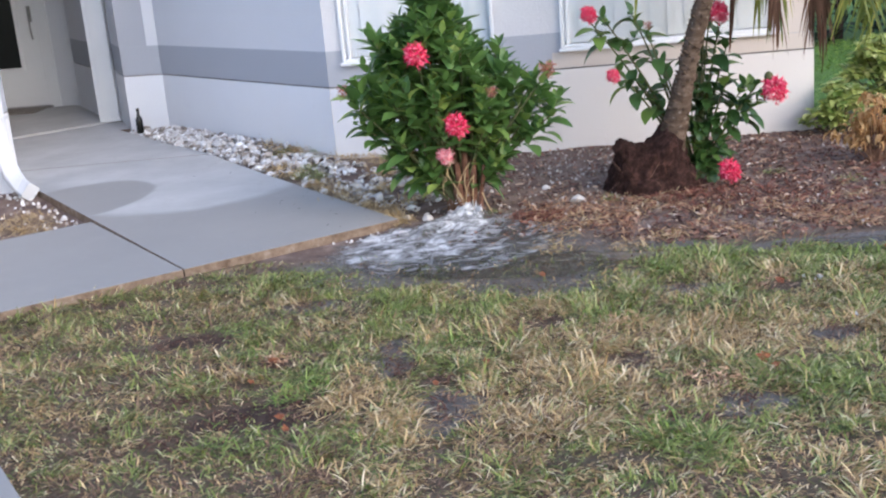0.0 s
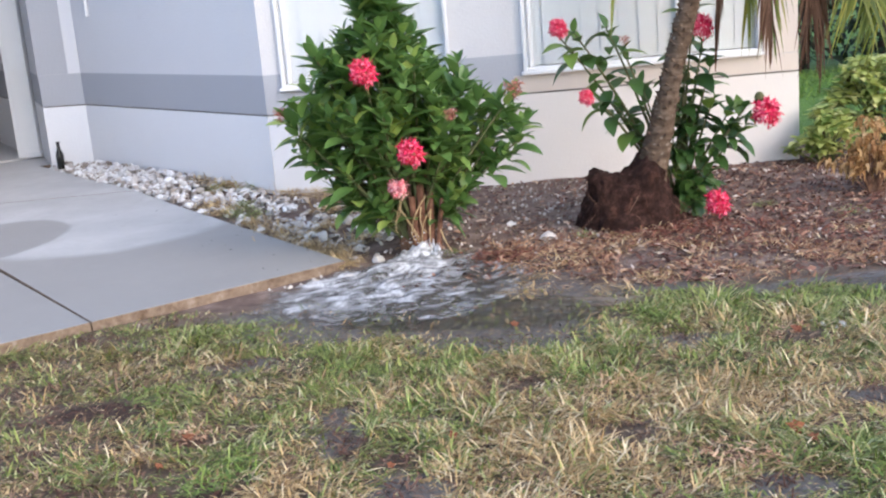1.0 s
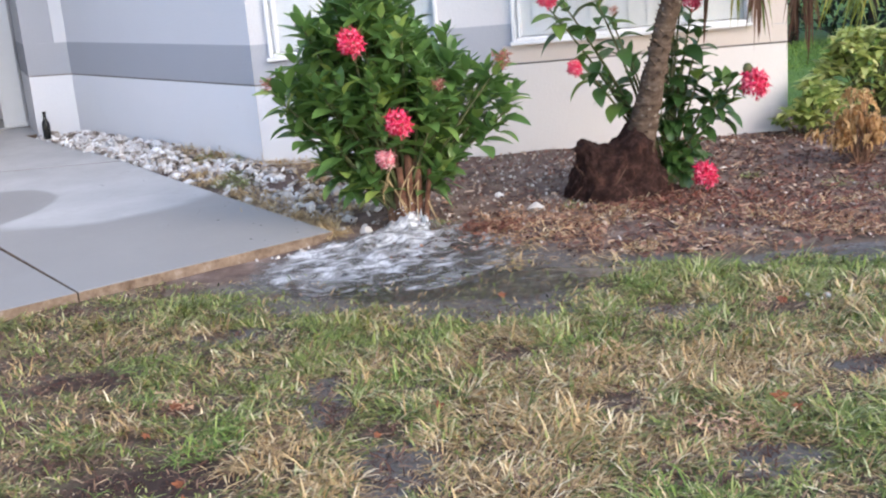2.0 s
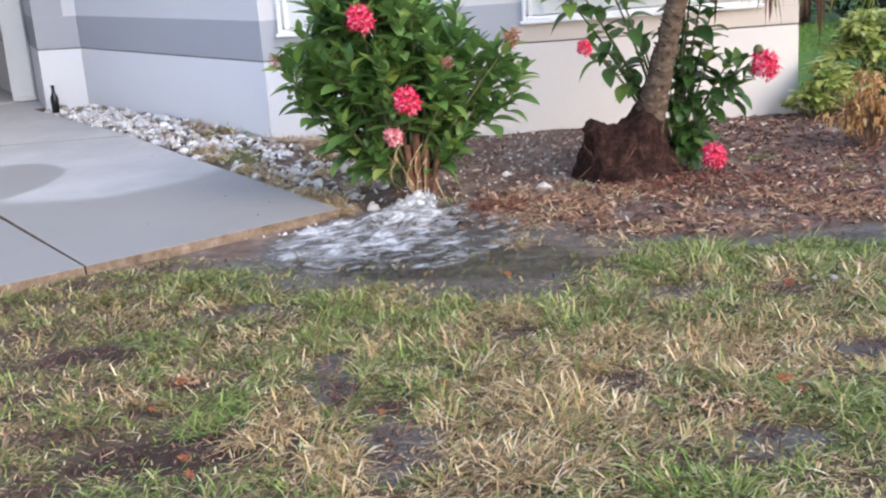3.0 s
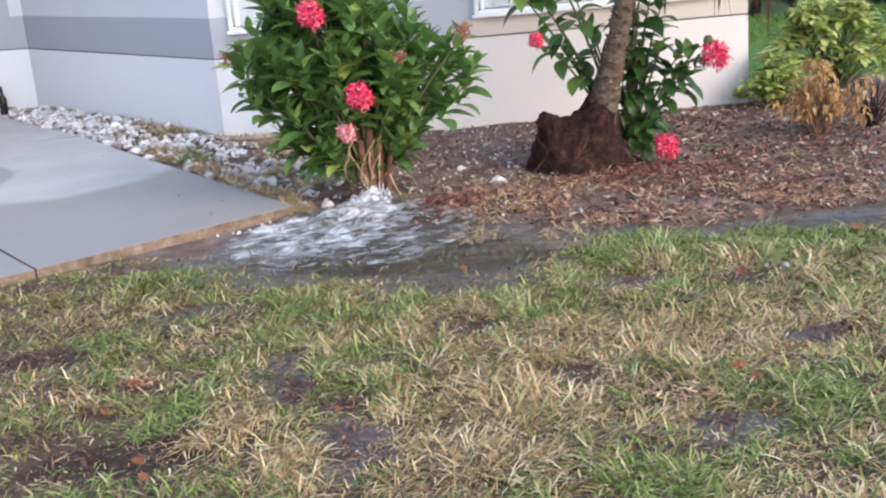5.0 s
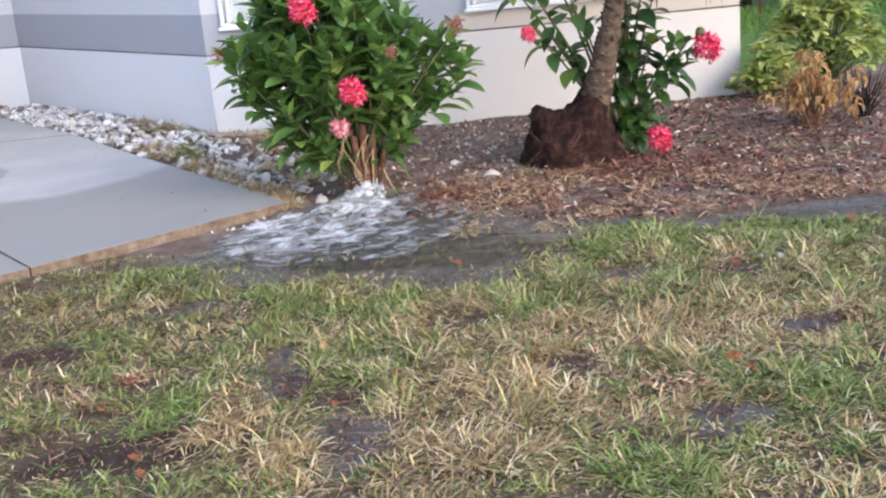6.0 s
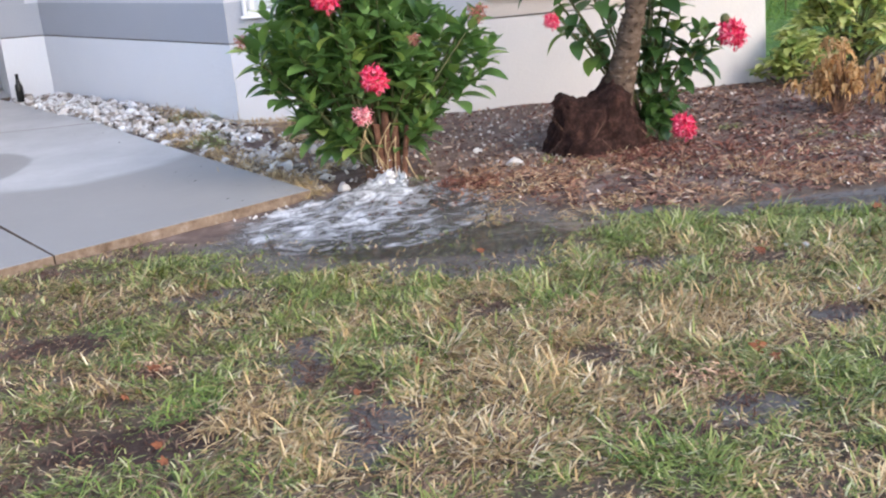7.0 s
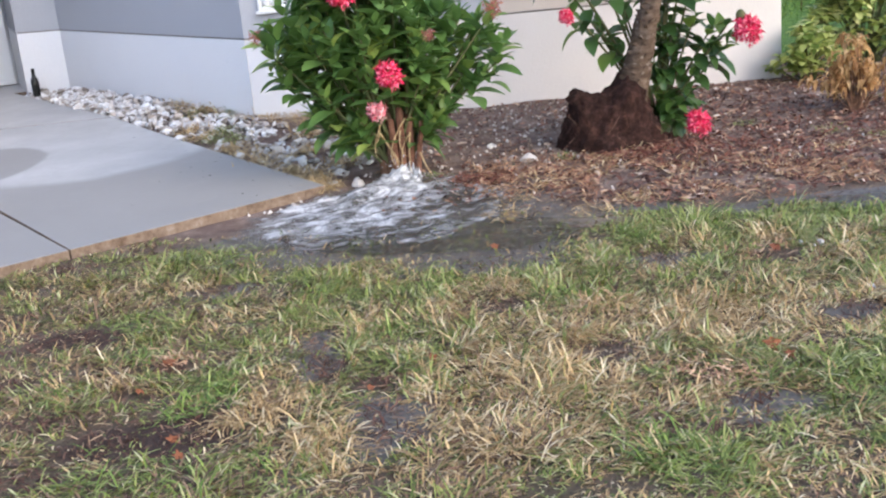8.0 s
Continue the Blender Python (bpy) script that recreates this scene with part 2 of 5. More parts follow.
def build_ground():
    xs, ys = spread(-1500, 1500, -4.0, 4.5, 0.07), spread(-1500, 1500, 1.5, 11.0, 0.07)
    verts = [(x, y, ground_z(x, y) if -4.5 < x < 5 and 1 < y < 11.5 else 0.0) for y in ys for x in xs]
    n = len(xs)
    faces = [(j * n + i, j * n + i + 1, (j + 1) * n + i + 1, (j + 1) * n + i) for j in range(len(ys) - 1) for i in range(n - 1)]
    ob = new("ground", mesh_from("ground", verts, faces, M_SOIL, True))
    tagged(ob, "patchy lawn soil and dark mulched planting bed, wet in places", "ground", kind="structure")


build_ground()

# ---- concrete walk, in its own frame: a runs towards the porch, b to the left ----
CORNER, U, V = Vector((-0.528, 6.028)), Vector((-0.569, 0.822)), Vector((-0.822, -0.569))


def on_walk(a, b):
    p = CORNER + U * a + V * b
    return p.x, p.y


def walk_z(x, y):
    return 0.05 + 0.07 * max(0.0, min(1.0, (y - 7.0) / 3.5))


def slab(name, corners, label, top=walk_z):
    root = thing(name, label, "pavement", kind="structure")
    bm = bmesh.new()
    prism(bm, corners, -0.12, top)
    bmesh.ops.recalc_face_normals(bm, faces=bm.faces[:])
    rim = [e for e in bm.edges if all(v.co.z > 0 for v in e.verts)]
    bmesh.ops.bevel(bm, geom=rim, offset=0.005, segments=2, affect="EDGES", profile=0.5)
    me = bm_mesh("slab", bm, M_CONC)
    me.materials.append(M_CONC_EDGE)
    for p in me.polygons:
        if abs(p.normal.z) < 0.5 and name == "walk_slab":
            p.material_index = 1
    part("slab", me, None, root)
    return root


J = 0.004
slab("walk_slab", [on_walk(0, 0), on_walk(0, 1.4 - J), on_walk(4.18 - J, 1.4 - J), on_walk(3.26 - J, -0.09), on_walk(2.3, -0.06), on_walk(1.0, -0.04)], "pale grey concrete walk slab with a damp stain and rusty edge")
slab("walk_slab", [on_walk(3.27 + J, -0.09), on_walk(4.19 + J, 1.4), (-5.25, 9.94), (-3.73, 11.08), (-3.42, 10.46), (-3.58, 10.42)], "pale grey concrete walk slab leading to the porch")
slab("walk_slab", [on_walk(0, 1.4 + J), on_walk(0, 5.0), on_walk(1.7, 5.0), on_walk(1.7, 1.4 + J)], "pale grey concrete walk slab beside the lawn")
slab("porch_floor", [(-3.634, 11.16), (-6.53, 8.99), (-8.69, 11.87), (-5.794, 14.04)], "smooth grey concrete porch floor", lambda x, y: 0.135)
slab("driveway", [(-2.2, 3.5), (-5.15, 1.533), (-3.55, -0.867), (-0.6, 1.1)], "grey concrete driveway corner beside the lawn", lambda x, y: 0.04)

# ---- the house ----
OUT, INN = Vector((-1.13, 8.0)), Vector((-3.02, 10.22))
H_WALL, Z_LINE, Z_BAND = 2.75, 0.65, 0.925
HOUSE_R = 2.56


def wall_run(name, p, q, label, holes=(), thick=0.2, bands=True, ext0=0.0, ext1=0.0, lower=None, upper=None):
    """A stuccoed wall from p to q, seen from its right-hand side, painted in three tones. holes: (start, end, low, high)."""
    p, q = Vector(p), Vector(q)
    d = (q - p).normalized()
    length = (q - p).length
    ang = math.degrees(math.atan2(d.y, d.x))
    m = pose(p.x, p.y, 0, 0, 0, ang)
    root = thing(name, label, "wall", kind="structure")
    cuts_s = sorted({-ext0, length + ext1, *[h for hole in holes for h in hole[:2]]})
    tones = ((-0.15, Z_LINE - 0.008, lower or M_WHITE, "lower_wall", 0.0), (Z_LINE - 0.008, Z_LINE + 0.004, M_JOINT, "scored_line", 0.012), (Z_LINE + 0.004, Z_BAND, M_BAND, "painted_band", 0.0), (Z_BAND, H_WALL, upper or M_UPPER, "upper_wall", 0.003))
    for z0, z1, material, nm, inset in tones if bands else ((-0.15, H_WALL, M_UPPER, "wall_face", 0.0),):
        bm = bmesh.new()
        cuts_z = sorted({z0, z1, *[h for hole in holes for h in hole[2:] if z0 < h < z1]})
        for s0, s1 in zip(cuts_s, cuts_s[1:]):
            for a, b in zip(cuts_z, cuts_z[1:]):
                if any(h[0] - 1e-4 <= s0 and s1 <= h[1] + 1e-4 and h[2] - 1e-4 <= a and b <= h[3] + 1e-4 for h in holes):
                    continue
                box(bm, (s0, inset, a), (s1, thick, b), m)
        bmesh.ops.remove_doubles(bm, verts=bm.verts[:], dist=1e-5)
        part(nm, bm, material, root)
    return root, m


WIN1, WIN2 = (0.125, 1.29, 0.83, 2.2), (1.79, 3.43, 0.80, 2.2)
front, m_front = wall_run("wall_front", OUT, (HOUSE_R, 8.0), "white and grey banded stucco house wall with two windows", (WIN1, WIN2), lower=M_WHITE_LIT, upper=M_UPPER_LIT)
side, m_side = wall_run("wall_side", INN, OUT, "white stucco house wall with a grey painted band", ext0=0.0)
wall_run("wall_east", (HOUSE_R, 8.203), (HOUSE_R, 14.0), "plain stucco side wall of the house")
P_B, P_C = Vector((-3.42, 10.30)), Vector((-3.86, 11.35))
wall_run("wall_porch", P_B, INN, "short white stucco wall beside the porch with grey corner paint")
wall_run("wall_return", P_C, P_B, "grey stucco return into the porch")
P_D, P_E = Vector((-4.66, 12.5)), Vector((-4.0, 11.3))
wall_run("wall_porch_inner", P_D, P_E, "shaded porch wall with a grey band")
P_F, P_G = Vector((-6.5, 12.7)), Vector((-4.55, 12.7))
door_wall, m_door = wall_run("wall_door", P_F, P_G, "pale wall round the front door", ((0.53, 1.47, 0.1, 2.16),), bands=False)
L_C = Vector((-3.74, 8.0))
wall_run("wall_left", (-7.0, 8.0), L_C, "white and grey stucco corner wall with a downspout")
wall_run("wall_left_return", L_C + Vector((-0.003, 0.21)), (-4.76, 9.81), "stucco wall beside the walk")
tagged(new("wall_back", bm_mesh("wall_back", boxes(((-7.6, 14.3, -0.1), (HOUSE_R, 14.5, H_WALL)), ((-7.6, 8.2, -0.1), (-7.4, 14.3, H_WALL))), M_UPPER)), "plain stucco back wall closing the house", "wall", kind="structure")

# added wall out of view, blocks low sky light from the left
wall_run("wall_sky_blocker", (-5.2, -3.0), (-5.2, 7.997), "added unseen stucco wall that shades the left side")

# the band under and beside the wide window is cream, 3 mm proud
cream = thing("trim", "cream panel round the wide window", "trim", kind="structure")
M_WHITE_SHADED = mat("shaded_white_stucco", stucco((0.62, 0.63, 0.665)), 0.9, 0.2)
M_CREAM = mat("cream_stucco", stucco((0.59, 0.52, 0.465)), 0.9, 0.2)
part("cream_panel", boxes(((1.72, -0.003, Z_LINE + 0.006), (3.689, 0.002, 0.775)), m=m_front), M_CREAM, cream)
part("cream_strip", boxes(((3.45, -0.003, 0.779), (3.689, 0.002, H_WALL)), m=m_front), M_CREAM, cream)

# thin panel whose bluish tone paints the cooler, dimmer light by the corner
part("white_panel", boxes(((0.003, -0.003, -0.1), (0.93, 0.002, Z_LINE - 0.010)), m=m_front), M_WHITE_SHADED, cream, "cool white panel near the house corner with the shade painted in")

# grey corner paint on the short porch wall, 3 mm proud, left of a white strip
d_b = (INN - P_B).normalized()
m_b = pose(P_B.x, P_B.y, 0, 0, 0, math.degrees(math.atan2(d_b.y, d_b.x)))
part("corner_paint", boxes(((0.0, -0.003, Z_BAND + 0.001), (0.29, 0.002, H_WALL)), m=m_b), M_BAND, thing("trim", "grey painted corner strip on the porch wall", "trim", kind="structure"))


def window(name, hole, m, label, slats):
    s0, s1, z0, z1 = hole
    root = thing(name, label, "window", kind="structure")
    f = 0.026
    part("window_frame", boxes(((s0, -0.03, z0), (s0 + f, 0.09, z1)), ((s1 - f, -0.03, z0), (s1, 0.09, z1)), ((s0 + f, -0.03, z0), (s1 - f, 0.09, z0 + f)), ((s0 + f, -0.03, z1 - f), (s1 - f, 0.09, z1)), bevel=0.006, m=m), M_TRIM, root)
    mid = s0 + (s1 - s0) * (0.5 if slats < 10 else 0.66)
    part("mullion", boxes(((s0 + f + 0.02, 0.0, z0 + f), (s0 + f + 0.045, 0.06, z1 - f)), ((mid - 0.018, 0.0, z0 + f), (mid + 0.018, 0.06, z1 - f)), bevel=0.004, m=m), M_TRIM, root)
    part("window_sill", boxes(((s0 - 0.015, -0.045, z0 - 0.022), (s1 + 0.015, 0.02, z0)), bevel=0.005, m=m), M_TRIM, root)
    for a, b in ((s0 + f + 0.045, mid - 0.018), (mid + 0.018, s1 - f)):
        g = part("pane", boxes(((a, 0.028, z0 + f), (b, 0.034, z1 - f)), m=m), M_GLASS, root)
        g.visible_shadow = False
    part("blind_lining", boxes(((s0, 0.075, z0), (s1, 0.08, z1)), m=m), M_BLIND, root)
    w = (s1 - s0 - 2 * f) / slats
    slat = boxes(((-w * 0.56, -0.0012, z0 + f + 0.01), (w * 0.56, 0.0012, z1 - f)))
    me = bm_mesh("blind_slat", slat, M_BLIND)
    for i in range(slats):
        b = part("blind_slat", me, None, root)
        b.matrix_basis = m @ pose(s0 + f + w * (i + 0.5), 0.046, 0, 0, 0, 4 + 2 * math.sin(i * 2.3))


window("window_1", WIN1, m_front, "white framed window with closed white vertical blinds", 8)
window("window_2", WIN2, m_front, "wide white framed window with white vertical blinds", 12)
roof = bmesh.new()
prism(roof, [(-5.0, 14.5), (-3.05, 10.2), (-1.14, 7.98), (HOUSE_R + 0.02, 7.98), (HOUSE_R + 0.02, 14.5)], H_WALL, H_WALL + 0.2)
tagged(new("roof", bm_mesh("roof", roof, M_TRIM)), "plain pale roof edge closing the house", "roof", kind="structure")
porch_roof = bmesh.new()
prism(porch_roof, [(-7.6, 14.3), (-7.6, 8.25), (-3.8, 8.25), (-4.6, 9.7), (-3.9, 10.6), (-3.45, 10.4), (-3.07, 10.24), (-5.02, 14.3)], 2.6, H_WALL - 0.004)
tagged(new("porch_roof", bm_mesh("porch_roof", porch_roof, M_UPPER)), "flat pale roof over the porch", "roof", kind="structure")

# ---- porch: door, post, downspout ----
def front_door():
    root = thing("front_door", "white front door with a dark glass light and a metal pull", "door")
    s0, s1 = 0.55, 1.45
    part("door_frame", boxes(((s0 - 0.02, -0.02, 0.1), (s0 + 0.04, 0.1, 2.16)), ((s1 - 0.04, -0.02, 0.1), (s1 + 0.1, 0.1, 2.16)), ((s0 + 0.04, -0.02, 2.1), (s1 - 0.04, 0.1, 2.16)), bevel=0.006, m=m_door), M_TRIM, root)
    leaf_ob = part("door_leaf", boxes(((s0 + 0.045, 0.03, 0.16), (s1 - 0.045, 0.075, 2.095)), bevel=0.004, m=m_door), M_TRIM, root)
    part("glass_moulding", boxes(((0.66, 0.012, 0.58), (0.70, 0.03, 1.92)), ((1.14, 0.012, 0.58), (1.18, 0.03, 1.92)), ((0.70, 0.012, 0.58), (1.14, 0.03, 0.62)), ((0.70, 0.012, 1.88), (1.14, 0.03, 1.92)), bevel=0.005, m=m_door), M_TRIM, leaf_ob)
    part("glass_light", boxes(((0.70, 0.022, 0.62), (1.14, 0.03, 1.88)), m=m_door), M_BOTTLE, leaf_ob, "dark reflecting glass")
    bm = bmesh.new()
    hx = 1.33
    box(bm, (hx - 0.022, 0.018, 1.14), (hx + 0.022, 0.03, 1.32), m_door)
    tube(bm, [m_door @ p for p in bend((hx, 0.02, 1.17), (hx, -0.05, 1.08), (hx, 0.02, 0.94), 10)], 0.011, 8)
    part("door_handle", bm, M_METAL, leaf_ob, "dull metal pull handle")
    part("threshold", boxes(((s0, -0.06, 0.13), (s1, 0.08, 0.16)), bevel=0.004, m=m_door), M_METAL, root)
    mat_ob = thing("door_mat", "dark worn door mat on the porch floor", "mat")
    part("mat_pad", boxes(((0.62, -0.52, 0.137), (1.40, -0.08, 0.155)), bevel=0.005, m=m_door), M_JOINT, mat_ob)


front_door()


def porch_post():
    root = thing("porch_post", "square white post at the porch corner", "post")
    part("shaft", boxes(((-3.93, 10.98, 0.13), (-3.74, 11.17, 2.6)), bevel=0.008), M_TRIM, root)
    part("foot_trim", boxes(((-3.94, 10.97, 0.13), (-3.73, 11.18, 0.17)), bevel=0.006), M_TRIM, root)
    part("corner_bead", boxes(((-3.96, 11.0, 0.13), (-3.935, 11.02, 2.6)), bevel=0.003), M_TRIM, root)


porch_post()


M_SPOUT = mat("weathered_white_metal", lambda k: (k.mix(k.ramp(k.noise(5, 5), [(0.35, 0.0), (0.8, 0.5)]), (0.60, 0.61, 0.63), (0.46, 0.46, 0.46)), k.noise(40, 3), 0.15, 0.004, None), 0.5, 0.4)


def downspout():
    root = thing("downspout", "white metal downspout with a curved foot on the house corner", "downspout")
    x, y = -3.715, 7.93

    def pipe(bm, pts, w=0.048, d=0.04):
        rings = []
        for i, p in enumerate(pts):
            p = Vector(p)
            t = (Vector(pts[min(i + 1, len(pts) - 1)]) - Vector(pts[max(i - 1, 0)])).normalized()
            sx = t.cross(Vector((0.55, -0.83, 0.0)))
            sx = Vector((0.83, 0.55, 0)) if sx.length < 0.1 else sx.normalized()
            sy = t.cross(sx).normalized()
            rings.append([bm.verts.new(p + sx * a * w + sy * b * d) for a, b in ((-1, -0.8), (-0.8, -1), (0.8, -1), (1, -0.8), (1, 0.8), (0.8, 1), (-0.8, 1), (-1, 0.8))])
        for a, b in zip(rings, rings[1:]):
            for j in range(8):
                bm.faces.new((a[j], a[(j + 1) % 8], b[(j + 1) % 8], b[j]))
        bm.faces.new(rings[0])
        bm.faces.new(rings[-1])
    bm = bmesh.new()
    pipe(bm, [(x, y, 2.6), (x, y, 1.2), (x, y, 0.36)])
    part("pipe", bm, M_SPOUT, root)
    bm = bmesh.new()
    pipe(bm, bend((x, y, 0.37), (x + 0.02, y - 0.02, 0.13), (x + 0.26, y - 0.26, 0.085), 8), 0.062, 0.052)
    part("elbow", bm, M_SPOUT, root)
    for z in (0.62, 1.7):
        part("strap", boxes(((x - 0.06, y - 0.045, z), (x + 0.06, y + 0.07, z + 0.025)), bevel=0.003), M_SPOUT, root)


downspout()


def bottle():
    ob_z = ground_z(-3.27, 10.08) + 0.035
    root = thing("bottle", "dark glass long-neck bottle standing on the white stones", "bottle", at=(-3.27, 10.08, ob_z))
    prof = [(0.0, 0.0), (0.031, 0.0), (0.034, 0.006), (0.034, 0.125), (0.030, 0.145), (0.018, 0.165), (0.0145, 0.185), (0.0135, 0.225), (0.0165, 0.228), (0.0165, 0.238), (0.0, 0.238)]
    n = 16
    verts = [(r * math.cos(2 * math.pi * j / n), r * math.sin(2 * math.pi * j / n), z) for r, z in prof for j in range(n)]
    faces = [(i * n + j, i * n + (j + 1) % n, (i + 1) * n + (j + 1) % n, (i + 1) * n + j) for i in range(len(prof) - 1) for j in range(n)]
    part("glass_body", mesh_from("glass_body", verts, faces, M_BOTTLE, True), None, root)


bottle()
cover = thing("cable_cover", "small white cable cover on the house wall", "cable cover")
part("cover", boxes(((0.32, -0.03, 1.40), (0.345, -0.001, 1.85)), bevel=0.006, m=m_side), M_TRIM, cover)


# ---- plants: leaves, stems and flower heads ----
def leaf_mat(name, dark, mid, light, rough=0.42, spec=0.45, island=True):
    def build(k):
        r = k.island() if island else k.obj_random()
        col = k.ramp(r, [(0.0, dark), (0.45, mid), (0.80, mid), (1.0, light)])
        vein = k.ramp(k.noise(30, 4), [(0.3, 0.0), (0.8, 0.35)])
        return k.mix(vein, col, tuple(c * 0.6 for c in mid)), k.noise(55, 3), 0.25, 0.006, None
    m = mat(name, build, rough, spec)
    # thin blades let some light through
    nodes, links = m.node_tree.nodes, m.node_tree.links
    b, out = nodes["Principled BSDF"], nodes["Material Output"]
    thru, blend = nodes.new("ShaderNodeBsdfTranslucent"), nodes.new("ShaderNodeMixShader")
    blend.inputs[0].default_value = 0.38
    links.new(b.inputs["Base Color"].links[0].from_socket, thru.inputs["Color"])
    links.new(b.outputs[0], blend.inputs[1])
    links.new(thru.outputs[0], blend.inputs[2])
    links.new(blend.outputs[0], out.inputs["Surface"])
    return m


M_LEAF = leaf_mat("shrub_leaf", (0.085, 0.175, 0.050), (0.170, 0.300, 0.080), (0.48, 0.60, 0.15), 0.36, 0.6, island=False)
# slightly darker copy for inner leaves: the crown's shade is in the colour
M_LEAF_SHADED = leaf_mat("shaded_shrub_leaf", (0.075, 0.160, 0.048), (0.15, 0.275, 0.074), (0.36, 0.50, 0.12), 0.36, 0.6)
M_LEAF_D = leaf_mat("dark_shrub_leaf", (0.040, 0.095, 0.026), (0.080, 0.16, 0.040), (0.22, 0.34, 0.065), 0.36, 0.6, island=False)
# much darker copy of the dark leaf, with inner shade painted in
M_LEAF_D_SHADED = leaf_mat("shaded_dark_shrub_leaf", (0.02, 0.058, 0.014), (0.046, 0.108, 0.024), (0.11, 0.20, 0.04))
M_VARI = leaf_mat("variegated_leaf", (0.15, 0.25, 0.055), (0.50, 0.55, 0.17), (0.90, 0.84, 0.45), 0.45)
M_HEDGE = leaf_mat("hedge_leaf", (0.005, 0.011, 0.005), (0.010, 0.022, 0.008), (0.026, 0.046, 0.014), 0.6)
M_DRYLEAF = leaf_mat("dry_leaf", (0.28, 0.14, 0.065), (0.62, 0.38, 0.17), (0.80, 0.58, 0.32), 0.8, 0.15)
M_BARK = mat("shrub_bark", lambda k: (k.ramp(k.noise(25, 6, 0.7), [(0.3, (0.10, 0.052, 0.035)), (0.7, (0.27, 0.155, 0.10))]), k.noise(50, 6), 0.7, 0.01, None), 0.9, 0.15)
M_TWIG = mat("dark_twig", lambda k: (k.ramp(k.noise(25, 4), [(0.3, (0.018, 0.013, 0.011)), (0.8, (0.06, 0.045, 0.04))]), None, 0, 0, None), 0.9, 0.15)
M_STEM = mat("green_stem", lambda k: (k.ramp(k.noise(20, 4), [(0.3, (0.06, 0.09, 0.03)), (0.7, (0.15, 0.13, 0.06))]), None, 0, 0, None), 0.7, 0.3)
M_TRUNK = mat("shrub_trunk", lambda k: (k.ramp(k.noise(30, 6, 0.7), [(0.3, (0.085, 0.036, 0.024)), (0.7, (0.23, 0.115, 0.075))]), k.noise(60, 6), 0.7, 0.01, None), 0.9, 0.15)
M_STRAW = mat("straw", lambda k: (k.ramp(k.noise(18, 4), [(0.3, (0.30, 0.20, 0.10)), (0.7, (0.56, 0.42, 0.24))]), None, 0, 0, None), 0.8, 0.2)


def petal_mat(name, a, b, c):
    return mat(name, lambda k: (k.ramp(k.island(), [(0.0, a), (0.55, b), (1.0, c)]), None, 0, 0, None), 0.6, 0.3)


M_RED = petal_mat("red_petals", (0.60, 0.010, 0.055), (0.82, 0.035, 0.13), (0.92, 0.25, 0.33))
M_PINK = petal_mat("pink_petals", (0.75, 0.10, 0.16), (0.85, 0.35, 0.38), (0.9, 0.62, 0.58))
M_SEED = petal_mat("faded_petals", (0.14, 0.06, 0.04), (0.40, 0.12, 0.10), (0.50, 0.28, 0.18))


def leaf_mesh(name, length, width, droop, fold, material, segs=6, wave=0.0):
    verts, faces = [], []
    for i in range(segs + 1):
        t = i / segs
        w = width * 0.5 * math.sin(math.pi * min(1.0, t ** 0.85 * 0.985 + 0.012)) ** 0.85
        y = length * (t - 0.12 * droop * t * t)
        z = -droop * length * 0.45 * t * t + 0.05 * length * math.sin(math.pi * t)
        wv = wave * length * math.sin(t * 9)
        verts += [(-w, y, z + fold * w + wv), (0, y, z), (w, y, z + fold * w - wv)]
    for i in range(segs):
        a = i * 3
        faces += [(a, a + 1, a + 4, a + 3), (a + 1, a + 2, a + 5, a + 4)]
    return mesh_from(name, verts, faces, material, True)


def aim(at, d, up=Vector((0, 0, 1)), scale=1.0, spin=0.0):
    """A matrix at a place whose y axis runs along d."""
    y = Vector(d).normalized()
    x = y.cross(up)
    x = Vector((1, 0, 0)) if x.length < 1e-3 else x.normalized()
    z = x.cross(y)
    m = Matrix((x, y, z)).transposed().to_4x4()
    return Matrix.Translation(at) @ m @ Matrix.Rotation(spin, 4, "Y") @ Matrix.Scale(scale, 4)


def join_copies(name, items, material):
    """One mesh of many placed meshes. items: (mesh, matrix)."""
    verts, faces, off = [], [], 0
    cache = {}
    for me, m in items:
        if me.name not in cache:
            co = np.empty(len(me.vertices) * 3)
            me.vertices.foreach_get("co", co)
            cache[me.name] = (co.reshape(-1, 3), [tuple(p.vertices) for p in me.polygons])
        co, fs = cache[me.name]
        mm = np.array(m)
        verts.append(co @ mm[:3, :3].T + mm[:3, 3])
        faces += [tuple(v + off for v in f) for f in fs]
        off += len(co)
    return mesh_from(name, np.concatenate(verts).tolist(), faces, material, True)


def shoot_leaves(rng, p, d, pairs, spacing, size, meshes, spread_deg=62, sag=0.25):
    """Opposite pairs of leaves down from a shoot's tip p, whose stem points along d."""
    out = []
    d = Vector(d).normalized()
    s = d.orthogonal().normalized()
    s = Matrix.Rotation(rng.uniform(0, 6.28), 3, d) @ s
    for i in range(pairs):
        q = Vector(p) - d * spacing * i
        s = Matrix.Rotation(radians(90 + rng.uniform(-18, 18)), 3, d) @ s
        grow = min(1.0, 0.5 + 0.22 * i)
        for sign in (1, -1):
            a = radians(min(85, spread_deg * (0.5 + 0.22 * i) + rng.uniform(-14, 14)))
            w = d * math.cos(a) + s * sign * math.sin(a) + Vector((0, 0, -sag * (0.3 + 0.3 * i)))
            sc = size * grow * rng.uniform(0.82, 1.15)
            out.append((rng.choice(meshes), aim(q, w, scale=sc, spin=rng.uniform(-0.35, 0.35))))
    return out


